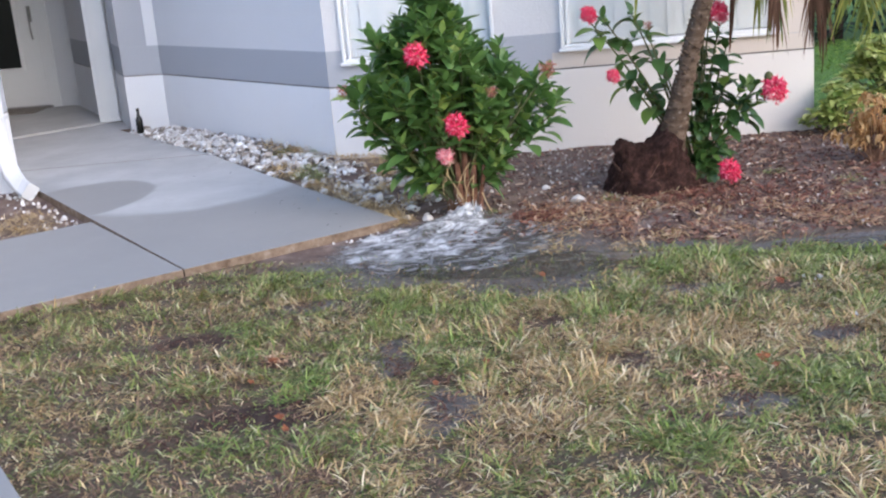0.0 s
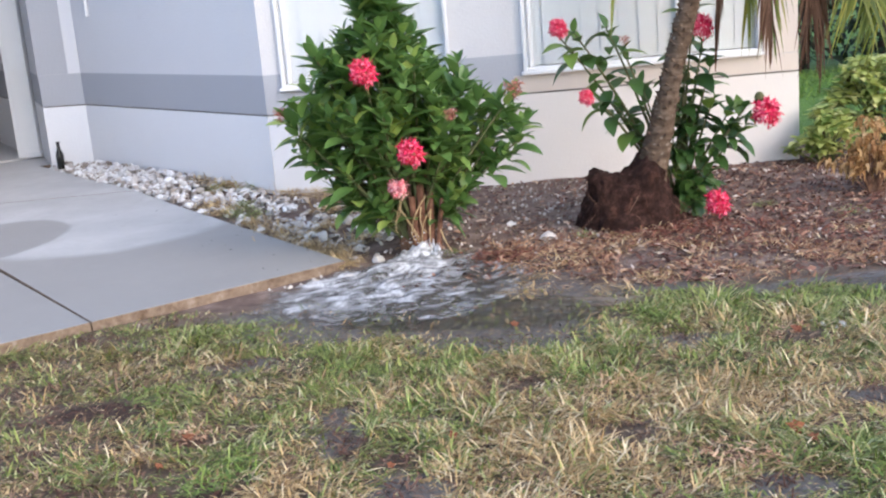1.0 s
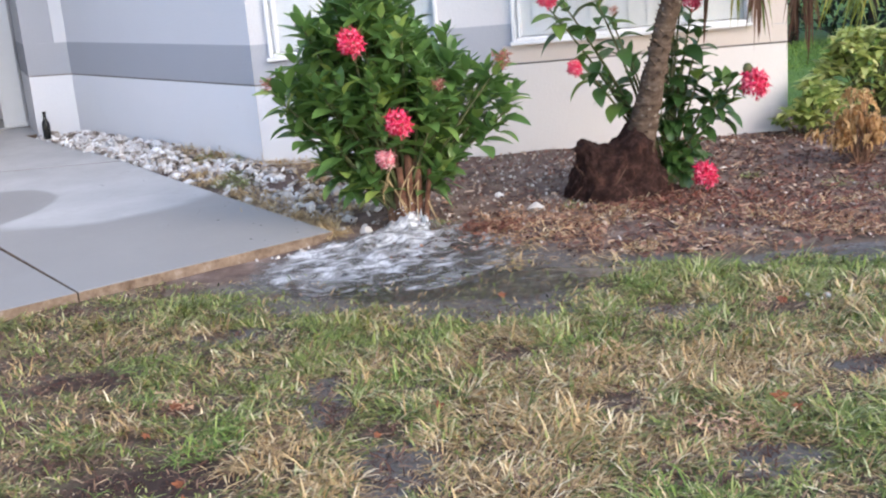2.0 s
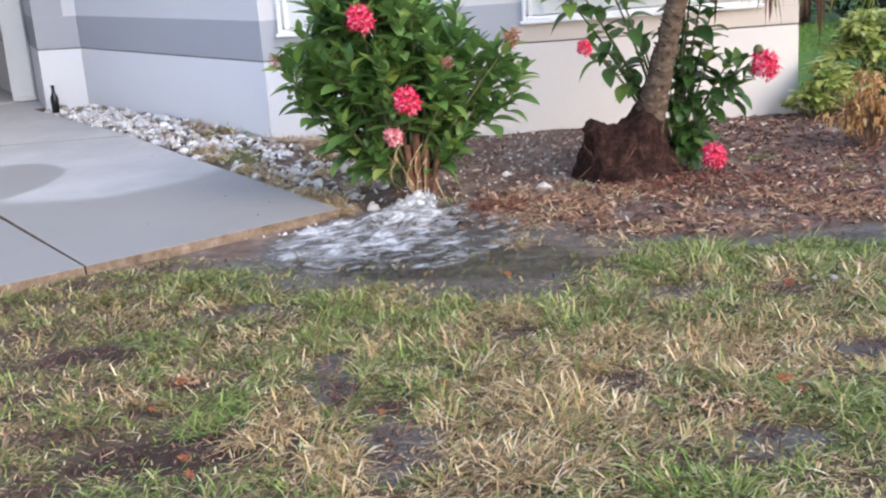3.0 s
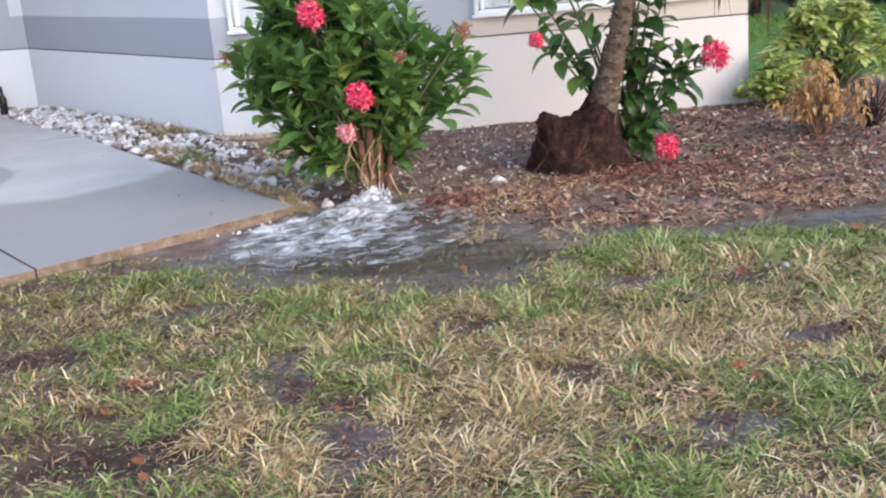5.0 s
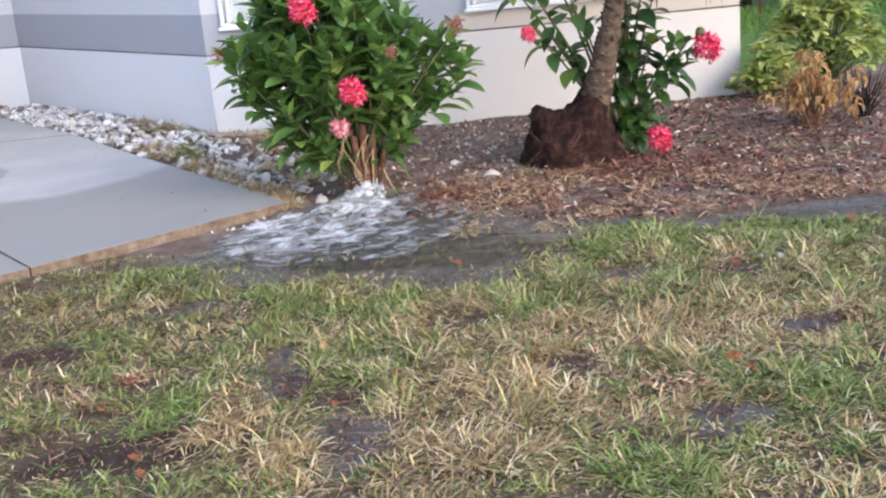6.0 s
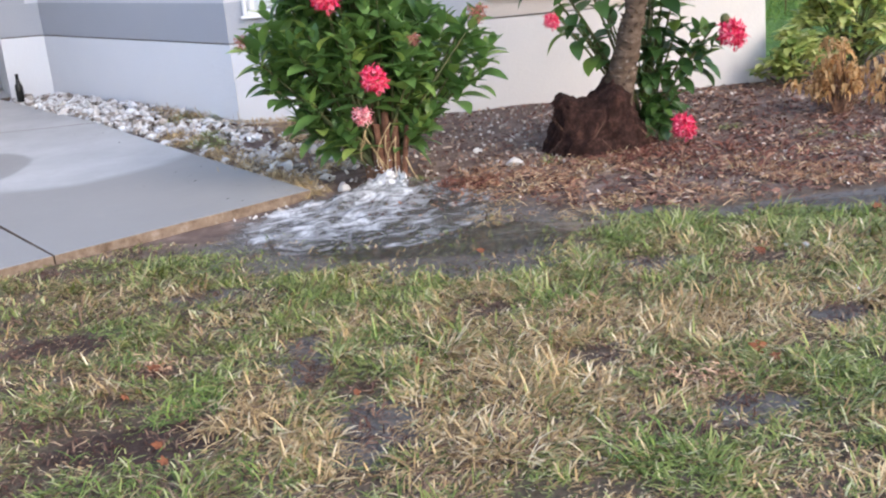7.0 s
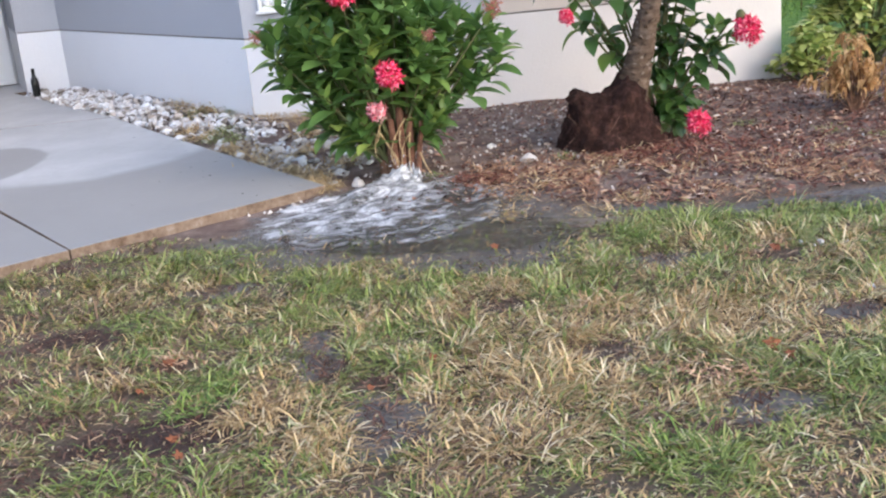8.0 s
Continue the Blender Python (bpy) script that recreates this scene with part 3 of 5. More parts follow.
def flower_mesh(name, material, n=95, r=0.058, seed=3):
    """A domed head of many small four-petalled florets."""
    rng = random.Random(seed)
    bm = bmesh.new()
    for i in range(n):
        z = 1 - 1.5 * (i + 0.5) / n
        a = i * 2.39996
        h = math.sqrt(max(0.0, 1 - z * z))
        o = (Vector((h * math.cos(a), h * math.sin(a), z)) + Vector((rng.gauss(0, 0.2), rng.gauss(0, 0.2), rng.gauss(0, 0.2)))).normalized()
        lobe = 0.85 + 0.3 * noise.noise(o * 1.7 + Vector((seed, 0, 0)))
        c = o * r * rng.uniform(0.45, 1.12) * lobe
        t1 = o.orthogonal().normalized()
        t1 = Matrix.Rotation(rng.uniform(0, 6.28), 3, o) @ t1
        for k in range(4):
            e = (Matrix.Rotation(k * math.pi / 2 + rng.uniform(-0.3, 0.3), 3, o) @ t1 + o * rng.uniform(0.0, 0.9)).normalized()
            f = o.cross(e).normalized()
            L, W = r * rng.uniform(0.35, 0.80), r * rng.uniform(0.06, 0.105)
            pts = [c, c + e * L * 0.55 + f * W + o * L * 0.1, c + e * L + o * L * rng.uniform(-0.2, 0.2), c + e * L * 0.55 - f * W + o * L * 0.1]
            bm.faces.new([bm.verts.new(p) for p in pts])
        stalk = [Vector((0, 0, -r * 0.5)), c]
        if i % 4 == 0:
            side = o.orthogonal().normalized() * r * 0.03
            bm.faces.new([bm.verts.new(p) for p in (stalk[0] - side, stalk[0] + side, c + side, c - side)])
    me = bpy.data.meshes.new(name)
    bm.to_mesh(me)
    bm.free()
    me.materials.append(material)
    return me


F_RED, F_PINK, F_SEED = flower_mesh("flower_head", M_RED), flower_mesh("flower_head_pale", M_PINK, 80, 0.045, 5), flower_mesh("flower_head_faded", M_SEED, 26, 0.045, 7)


def stem_mesh(p0, p1, p2, r0, r1, n=7, sides=6):
    bm = bmesh.new()
    tube(bm, bend(p0, p1, p2, n), [r0 + (r1 - r0) * i / n for i in range(n + 1)], sides)
    return bm


LEAVES = [leaf_mesh("leaf", 0.170, 0.078, dr, fo, M_LEAF, wave=wv) for dr, fo, wv in ((0.1, 0.25, 0.0), (0.25, 0.35, 0.005), (-0.1, 0.2, 0.003), (0.4, 0.4, 0.006))]
LEAVES_D = [leaf_mesh("leaf", 0.150, 0.074, dr, fo, M_LEAF_D, wave=wv) for dr, fo, wv in ((0.4, 0.25, 0.0), (0.6, 0.35, 0.006), (0.25, 0.2, 0.004), (0.9, 0.4, 0.008))]


def plant_leaves(root, items, inner_material, singles=300):
    """The foremost leaves as parts of their own, the rest as one inner mass."""
    items = sorted(items, key=lambda it: it[1].translation.y)
    for me, m in items[:singles]:
        ob = part("leaf", me, None, root)
        ob.matrix_basis = m
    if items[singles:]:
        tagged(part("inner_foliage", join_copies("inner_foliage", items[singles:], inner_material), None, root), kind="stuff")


def add_flower(root, me, at, lean, size=1.0, stem_from=None, label=""):
    up = Vector(lean).normalized()
    q = Vector((0, 0, 1)).rotation_difference(up)
    ob = part("flower_head", me, None, root, label)
    ob.matrix_basis = Matrix.Translation(at) @ q.to_matrix().to_4x4() @ Matrix.Scale(size, 4)
    return ob


def flowering_shrub():
    rng = random.Random(11)
    root = thing("flowering_shrub", "tall dense green shrub with red flower heads beside the walk", "shrub")
    base = Vector((-0.14, 6.20, 0.0))
    # height, and how far the shoots reach to either side of the trunk
    rows = [(0.36, -0.50, 0.15), (0.46, -0.60, 0.19), (0.56, -0.64, 0.22), (0.66, -0.68, 0.24), (0.76, -0.71, 0.24), (0.86, -0.70, 0.20), (0.96, -0.62, 0.16), (1.06, -0.59, 0.05), (1.16, -0.54, -0.02), (1.26, -0.45, -0.05), (1.36, -0.34, -0.12), (1.44, -0.28, -0.18)]
    leaves = []
    tips = []
    for z, left, right in rows:
        r, cx = (right - left) / 2, (right + left) / 2
        n = int(7 + 42 * r) if z < 0.8 else int(5 + 34 * r)
        for i in range(n):
            a = 2 * math.pi * (i + rng.uniform(-0.4, 0.4)) / n
            k = rng.uniform(0.80, 1.06) if i % 3 else rng.uniform(0.3, 0.75)
            if z < 0.6 and abs(a - 4.71) < 0.45:
                continue
            tips.append(Vector((cx + r * k * math.cos(a), 6.27 + min(r, 0.42) * 0.85 * k * math.sin(a), z + rng.uniform(-0.08, 0.08))))
    # low skirts, the long arm over the bed, and single shoots that break the outline
    tips += [Vector(t) for t in ((-0.45, 6.12, 0.36), (-0.36, 6.06, 0.34), (-0.54, 6.15, 0.38), (-0.40, 6.2, 0.32), (-0.30, 6.06, 0.36), (0.08, 6.08, 0.36), (0.13, 6.1, 0.30), (0.17, 6.08, 0.40), (0.44, 6.08, 0.87), (-0.77, 6.1, 0.83),
                                 (0.30, 6.15, 0.60), (0.38, 6.12, 0.55), (0.47, 6.12, 0.62), (0.44, 6.15, 0.76), (0.35, 6.2, 0.70), (0.51, 6.15, 0.70), (0.38, 6.18, 0.84), (0.27, 6.15, 0.86), (0.28, 6.2, 0.50), (0.20, 6.12, 0.95), (0.33, 6.2, 0.62), (0.28, 6.25, 0.74),
                                 (-0.74, 6.1, 0.76), (-0.72, 6.1, 0.88), (-0.70, 6.12, 0.62), (-0.66, 6.1, 0.98), (-0.60, 6.15, 1.16), (-0.24, 6.2, 1.52), (-0.16, 6.2, 1.46), (-0.34, 6.2, 1.46))]
    woody = []
    for i in range(7):
        a = i * 0.9
        woody.append(base + Vector((0.055 * math.cos(a), 0.05 * math.sin(a), 0)))
    for i, t in enumerate(tips):
        b = woody[i % 7]
        mid = Vector((b.x * 0.55 + t.x * 0.45, b.y * 0.55 + t.y * 0.45, max(0.22, t.z * 0.55)))
        if i % 2 == 0:
            part("stem", stem_mesh(b + Vector((0, 0, 0.08)), mid, t, 0.011, 0.004), M_STEM, root)
        d = (t - mid).normalized() + Vector((0, 0, 0.45)) + Vector((rng.uniform(-0.2, 0.2), -0.12, 0))
        leaves += shoot_leaves(rng, t, d, rng.choice((4, 5, 5)), 0.038, 1.0, LEAVES, 56, 0.03)
    for b in woody:
        out = (b - base) * 1.6
        part("woody_stem", stem_mesh(b + Vector((0, 0, -0.05)), b + Vector((0, 0.01, 0.2)), b + out + Vector((0, 0.10, 0.45)), 0.042, 0.018, 6, 8), M_BARK, root)
    plant_leaves(root, leaves, M_LEAF_SHADED, 420)
    for at, me, size, lab in (((-0.33, 5.90, 1.045), F_RED, 1.12, "bright red flower head"), ((-0.125, 5.84, 0.625), F_RED, 1.12, "red flower head fading to pink"), ((-0.205, 5.86, 0.445), F_PINK, 1.0, "small pale pink flower head"), ((0.445, 6.05, 0.885), F_SEED, 1.1, "faded reddish flower head"), ((-0.79, 6.1, 0.85), F_SEED, 0.8, "withered brown flower head"), ((0.10, 5.9, 0.80), F_SEED, 0.7, "orange bud head")):
        add_flower(root, me, at, (0.0, -0.75, 0.65), size, label=lab)
    for dx, lx, r0, hh in ((-0.035, -0.01, 0.024, 0.38), (0.0, 0.005, 0.028, 0.44), (0.04, 0.015, 0.025, 0.40), (0.07, 0.05, 0.017, 0.36), (-0.01, -0.05, 0.015, 0.38)):
        foot = Vector((-0.10 + dx, 6.08 + rng.uniform(-0.02, 0.02), -0.03))
        part("woody_stem", stem_mesh(foot, foot + Vector((lx * 0.3, 0.0, hh * 0.5)), foot + Vector((lx, 0.03, hh)), r0, r0 * 0.75, 8, 8), M_TRUNK, root)
    for i in range(9):
        a = rng.uniform(-0.11, 0.12)
        top = Vector((-0.11 + a, 6.06 - rng.uniform(0, 0.03), rng.uniform(0.14, 0.38)))
        foot = Vector((top.x + rng.uniform(-0.11, 0.11), 6.05 - rng.uniform(0, 0.05), max(0.02, top.z - rng.uniform(0.10, 0.30))))
        bend = (top + foot) / 2 + Vector((rng.uniform(-0.10, 0.10), -0.02, rng.uniform(-0.07, 0.05)))
        part("dry_stalk", stem_mesh(top, bend, foot, rng.uniform(0.002, 0.0045), 0.0018, 6, 4), M_STRAW, root)


flowering_shrub()


def palm_shrub():
    """The sparser flowering shrub that grows round the palm."""
    rng = random.Random(23)
    root = thing("flowering_shrub", "sparse dark green shrub with pink flower heads behind the palm trunk", "shrub")
    base = Vector((1.42, 6.70, 0.02))
    tips = ((0.75, 6.5, 1.10), (0.83, 6.5, 1.12), (1.01, 6.5, 1.13), (1.10, 6.5, 1.00), (0.95, 6.5, 0.93), (1.06, 6.55, 0.68), (1.16, 6.55, 0.55), (0.92, 6.5, 0.77), (1.20, 6.55, 0.80),
            (1.52, 6.7, 1.28), (1.53, 6.68, 1.10), (1.58, 6.66, 0.99), (1.62, 6.66, 0.85), (1.48, 6.68, 0.82), (1.51, 6.64, 0.70), (1.62, 6.6, 0.67), (1.71, 6.56, 0.62), (1.70, 6.55, 0.50), (1.78, 6.52, 0.52), (1.78, 6.52, 0.62), (1.43, 6.7, 0.57), (1.51, 6.62, 0.54), (1.40, 6.7, 0.45), (1.50, 6.64, 0.42), (1.58, 6.55, 0.35),
            (1.42, 6.55, 0.28), (1.48, 6.45, 0.21), (1.56, 6.46, 0.28), (1.41, 6.45, 0.16), (1.46, 6.40, 0.12), (1.46, 6.72, 0.95), (1.44, 6.72, 0.70), (1.40, 6.66, 0.34), (1.47, 6.66, 0.50), (1.55, 6.66, 0.60))
    leaves = []
    for t in tips:
        t = Vector(t)
        mid = Vector(((base.x + t.x) / 2, (base.y + t.y) / 2, max(0.15, t.z * 0.62)))
        part("stem", stem_mesh(base, mid, t, 0.012, 0.004, 8), M_STEM, root)
        d = (t - mid).normalized() + Vector((0, -0.15, 0.2))
        leaves += shoot_leaves(rng, t, d, 4, 0.060, 1.25, LEAVES_D, 64, 0.22)
    plant_leaves(root, leaves, M_LEAF_D_SHADED, 300)
    for at, size, me in (((0.73, 6.42, 1.155), 0.85, F_RED), ((0.865, 6.42, 0.765), 0.70, F_RED), ((1.865, 6.42, 0.60), 1.3, F_RED), ((1.555, 6.32, 0.125), 1.12, F_RED), ((1.56, 6.6, 1.09), 1.1, F_RED), ((1.10, 6.45, 1.06), 0.6, F_SEED)):
        add_flower(root, me, at, (0.1, -0.7, 0.55), size, label="bright pinkish red flower head" if me is F_RED else "dark red bud head")
    bud = bmesh.new()
    bmesh.ops.create_icosphere(bud, subdivisions=2, radius=0.028)
    ob = part("bud", bud, M_STEM, root, "brown withered bud", True)
    ob.matrix_basis = Matrix.Translation((1.835, 6.43, 0.685)) @ Matrix.Diagonal((1, 1, 1.15, 1))


palm_shrub()


# ---- the palm ----
def bark(k):
    n = k.noise(18, 7, 0.75)
    mp = k.node("ShaderNodeMapping")
    mp.inputs["Scale"].default_value = (1, 1, 5)
    k.link(k.coord, mp.inputs["Vector"])
    ring = k.noise(9, 5, 0.6, coord=mp.outputs[0])
    col = k.ramp(k.mix(0.5, n, ring), [(0.3, (0.04, 0.026, 0.018)), (0.5, (0.11, 0.074, 0.052)), (0.72, (0.23, 0.175, 0.135))])
    col = k.mix(k.ramp(k.noise(28, 4), [(0.62, 0.0), (0.72, 0.5)]), col, (0.42, 0.39, 0.34))
    return col, k.mix(0.5, n, ring), 0.9, 0.02, None


M_PALM = mat("palm_bark", bark, 0.95, 0.15)
M_FIBRE = mat("root_fibre", lambda k: (k.ramp(k.island(), [(0.0, (0.030, 0.015, 0.012)), (0.6, (0.085, 0.038, 0.027)), (0.9, (0.15, 0.072, 0.050)), (1.0, (0.26, 0.16, 0.11))]), None, 0, 0, None), 0.95, 0.15)
M_ROOT = mat("root_mass", lambda k: (k.ramp(k.noise(22, 8, 0.75), [(0.3, (0.018, 0.010, 0.009)), (0.5, (0.062, 0.030, 0.024)), (0.68, (0.14, 0.068, 0.053)), (0.85, (0.28, 0.17, 0.13))]), k.noise(38, 8, 0.8), 1.0, 0.05, None), 0.95, 0.15)
M_FROND_G = leaf_mat("palm_leaflet", (0.08, 0.12, 0.022), (0.20, 0.23, 0.036), (0.42, 0.37, 0.065), 0.5)
M_FROND_D = leaf_mat("dead_palm_leaflet", (0.07, 0.035, 0.022), (0.15, 0.08, 0.052), (0.27, 0.17, 0.11), 0.85, 0.15)


def frond(root, p0, p1, p2, n, length, material, label, droop=0.8, fan=38, seed=0, start=0.25):
    rng = random.Random(seed)
    pts = bend(p0, p1, p2, 20)
    bm = bmesh.new()
    tube(bm, pts, [0.013 - 0.010 * i / 20 for i in range(21)], 6)
    fr = part("frond", bm, M_STEM if material is M_FROND_G else M_BARK, root, label)
    bm = bmesh.new()
    for i in range(n):
        t = start + (1 - start) * i / n
        f = t * 20
        a = pts[int(f)].lerp(pts[min(20, int(f) + 1)], f % 1)
        d = (pts[min(20, int(f) + 1)] - pts[max(0, int(f) - 1)]).normalized()
        s = d.cross(Vector((0, 0, 1)))
        s = Vector((1, 0, 0)) if s.length < 0.05 else s.normalized()
        L = length * (1 - 0.55 * abs(t - 0.45)) * rng.uniform(0.8, 1.15)
        for sign in (1, -1):
            ang = radians(fan + rng.uniform(-12, 12))
            v = d * math.cos(ang) + s * sign * math.sin(ang)
            w = 0.009 * rng.uniform(0.7, 1.3)
            side = v.cross(Vector((rng.uniform(-0.4, 0.4), -1, 0.3))).normalized() * w
            prev = None
            for k in range(5):
                u = k / 4
                p = a + v * L * u + Vector((0, 0, -droop * L * u * u))
                ww = side * (1 - u) ** 0.6 if k < 4 else side * 0.02
                cur = (bm.verts.new(p - ww), bm.verts.new(p + ww))
                if prev:
                    bm.faces.new((prev[0], prev[1], cur[1], cur[0]))
                prev = cur
    me = bpy.data.meshes.new("leaflets")
    bm.to_mesh(me)
    bm.free()
    me.materials.append(material)
    tagged(part("leaflet_mass", me, None, fr), kind="stuff")


def palm():
    rng = random.Random(5)
    root = thing("palm_tree", "slender leaning palm with a rough scarred trunk and drooping fronds", "palm")
    path = [(1.19, 6.50, -0.05), (1.20, 6.49, 0.15), (1.235, 6.47, 0.36), (1.30, 6.45, 0.62), (1.375, 6.45, 0.93), (1.47, 6.45, 1.25), (1.58, 6.43, 1.65), (1.70, 6.40, 2.1), (1.75, 6.38, 2.35)]
    rad = [0.120, 0.105, 0.084, 0.062, 0.056, 0.057, 0.060, 0.066, 0.078]
    fine, fr = [], []
    for i in range(len(path) - 1):
        for k in range(12):
            u = k / 12
            fine.append(Vector(path[i]).lerp(Vector(path[i + 1]), u))
            fr.append((rad[i] + (rad[i + 1] - rad[i]) * u) * (1.0 + 0.05 * noise.noise((i * 12 + k, 0.5, 2.0)) + (0.03 if k % 4 == 0 else -0.01)))
    bm = bmesh.new()
    tube(bm, fine, fr, 20)
    for v in bm.verts:
        v.co += Vector((noise.noise(v.co * 14), noise.noise(v.co * 14 + Vector((5, 0, 0))), 0)) * 0.012
    part("trunk", bm, M_PALM, root, "rough brown trunk with pale lichen spots", True)
    # stubs of old leaf bases all the way up
    bm = bmesh.new()
    for i in range(330):
        z = 0.38 + 1.9 * i / 330
        k = min(range(len(fine)), key=lambda j: abs(fine[j].z - z))
        a = i * 2.39996
        o = Vector((math.cos(a), math.sin(a), 0))
        c = fine[k] + o * fr[k] * 0.93
        t = Vector((-o.y, o.x, 0))
        h, w, l = rng.uniform(0.008, 0.016), rng.uniform(0.012, 0.024), rng.uniform(0.012, 0.026)
        q = [bm.verts.new(p) for p in (c - t * w - Vector((0, 0, h)), c + t * w - Vector((0, 0, h)), c + t * w * 0.6 + Vector((0, 0, h)), c - t * w * 0.6 + Vector((0, 0, h)))]
        tip = bm.verts.new(c + o * l + Vector((0, 0, h * 1.3)))
        for j in range(4):
            bm.faces.new((q[j], q[(j + 1) % 4], tip))
    tagged(part("scar_texture", bm, M_PALM, root), kind="stuff")
    # the old root mass at its foot: a raised lip at the broken side, a dip, then a rise that wraps the trunk
    def ridge(x):
        pts = ((-0.30, 0.21), (-0.255, 0.31), (-0.20, 0.345), (-0.15, 0.30), (-0.10, 0.27), (-0.04, 0.275), (0.02, 0.33), (0.08, 0.43), (0.13, 0.43), (0.17, 0.31), (0.22, 0.20), (0.27, 0.10), (0.32, 0.05))
        return float(np.interp(x, [a for a, b in pts], [b for a, b in pts]))
    bm = bmesh.new()
    bmesh.ops.create_icosphere(bm, subdivisions=5, radius=1.0)
    for v in bm.verts:
        p = v.co.copy()
        r = max(1e-4, math.hypot(p.x, p.y))
        k = r ** 0.8 / r
        q = Vector((p.x * k * 0.265, p.y * k * 0.20, 0))
        if p.z > 0:
            q.z = ridge(q.x) * max(0.0, 1 - r ** 7) ** 0.5 * (1.0 - 0.55 * (q.y / 0.22) ** 2)
        else:
            q.z = -0.09 * max(0.0, 1 - r ** 4)
        flare = 1.0 + 0.22 * max(0.0, 1.0 - max(0.0, q.z) / 0.16) ** 1.5
        q.x, q.y = q.x * flare, q.y * flare
        n = noise.fractal(q * 9, 0.7, 2.1, 6) * 0.028 + abs(noise.noise(q * 21)) * 0.034 + noise.noise(q * 60) * 0.012
        q += Vector((p.x, p.y, max(0.0, p.z) * 0.8)).normalized() * n
        v.co = q + Vector((1.11, 6.50, 0.02))
    part("root_mass", bm, M_ROOT, root, "dark reddish brown root mass", True)
    bm = bmesh.new()
    for i in range(60):
        x = rng.uniform(-0.27, 0.34)
        f = rng.uniform(0.35, 1.0)
        z1 = ridge(x) * f * 0.9
        y1 = -0.228 * math.sqrt(max(0.02, 1 - (x / 0.34) ** 2)) + 0.07 * f ** 5
        z0 = max(0.0, z1 - rng.uniform(0.02, 0.09))
        x0, y0 = x + rng.uniform(-0.09, 0.09) + 0.10 * x, y1 - 0.02 - 0.10 * (z1 - z0)
        w = rng.uniform(0.0009, 0.0022)
        o = Vector((1.11, 6.50, 0.012))
        quad = [o + Vector(p) for p in ((x0 - w, y0, z0), (x0 + w, y0, z0), ((x0 + x) / 2 + w, (y0 + y1) / 2 - 0.012, (z0 + z1) / 2), ((x0 + x) / 2 - w, (y0 + y1) / 2 - 0.012, (z0 + z1) / 2), (x + w, y1, z1), (x - w, y1, z1))]
        vs = [bm.verts.new(p) for p in quad]
        bm.faces.new((vs[0], vs[1], vs[2], vs[3]))
        bm.faces.new((vs[3], vs[2], vs[4], vs[5]))
    tagged(part("fibrous_fringe", bm, M_FIBRE, root), kind="stuff")
    top = Vector((1.75, 6.38, 2.35))
    frond(root, top, (1.85, 6.30, 2.15), (1.845, 6.25, 1.10), 39, 0.30, M_FROND_D, "dead brown drooping frond", 0.6, 8, 1, 0.45)
    frond(root, top, (2.02, 6.35, 2.35), (1.86, 6.30, 1.16), 27, 0.26, M_FROND_G, "green frond tip", 0.9, 30, 9, 0.6)
    frond(root, top, (2.12, 6.25, 2.3), (2.06, 6.2, 1.13), 45, 0.30, M_FROND_D, "dead brown drooping frond", 0.7, 12, 2, 0.4)
    frond(root, top, (2.25, 6.3, 2.4), (2.14, 6.3, 1.0), 45, 0.28, M_FROND_D, "dead brown drooping frond", 0.6, 9, 3, 0.4)
    frond(root, top, (2.35, 6.2, 2.45), (2.28, 6.1, 1.20), 64, 0.34, M_FROND_G, "yellow green drooping frond", 0.8, 36, 4, 0.35)
    frond(root, top, (2.6, 6.3, 2.5), (2.48, 6.2, 1.14), 64, 0.36, M_FROND_G, "yellow green drooping frond", 0.8, 36, 6, 0.35)
    frond(root, top, (1.72, 6.50, 2.1), (1.63, 6.52, 1.10), 60, 0.24, M_FROND_D, "dead brown drooping frond", 0.7, 14, 11, 0.3)
    frond(root, top, (1.95, 6.35, 2.35), (1.76, 6.36, 1.22), 40, 0.26, M_FROND_G, "green frond tip", 0.9, 34, 12, 0.5)
    frond(root, top, (2.2, 6.4, 2.4), (2.10, 6.4, 1.15), 60, 0.30, M_FROND_D, "dead brown drooping frond", 0.7, 10, 13, 0.35)
    frond(root, top, (2.5, 6.2, 2.5), (2.40, 6.1, 1.22), 90, 0.34, M_FROND_G, "yellow green drooping frond", 0.8, 40, 14, 0.35)
    frond(root, top, (1.2, 6.2, 2.6), (1.02, 6.25, 1.38), 39, 0.24, M_FROND_G, "green arching frond", 0.8, 30, 5, 0.35)
    for i, a in enumerate((100, 150, 200, 235, 290, 60)):
        o = Vector((math.cos(radians(a)), math.sin(radians(a)), 0))
        frond(root, top, top + o * 0.5 + Vector((0, 0, 0.6)), top + o * 1.15 + Vector((0, 0, -0.15 + 0.1 * (i % 3))), 51, 0.34, M_FROND_G, "green arching frond", 0.5, 45, 20 + i, 0.25)


palm()


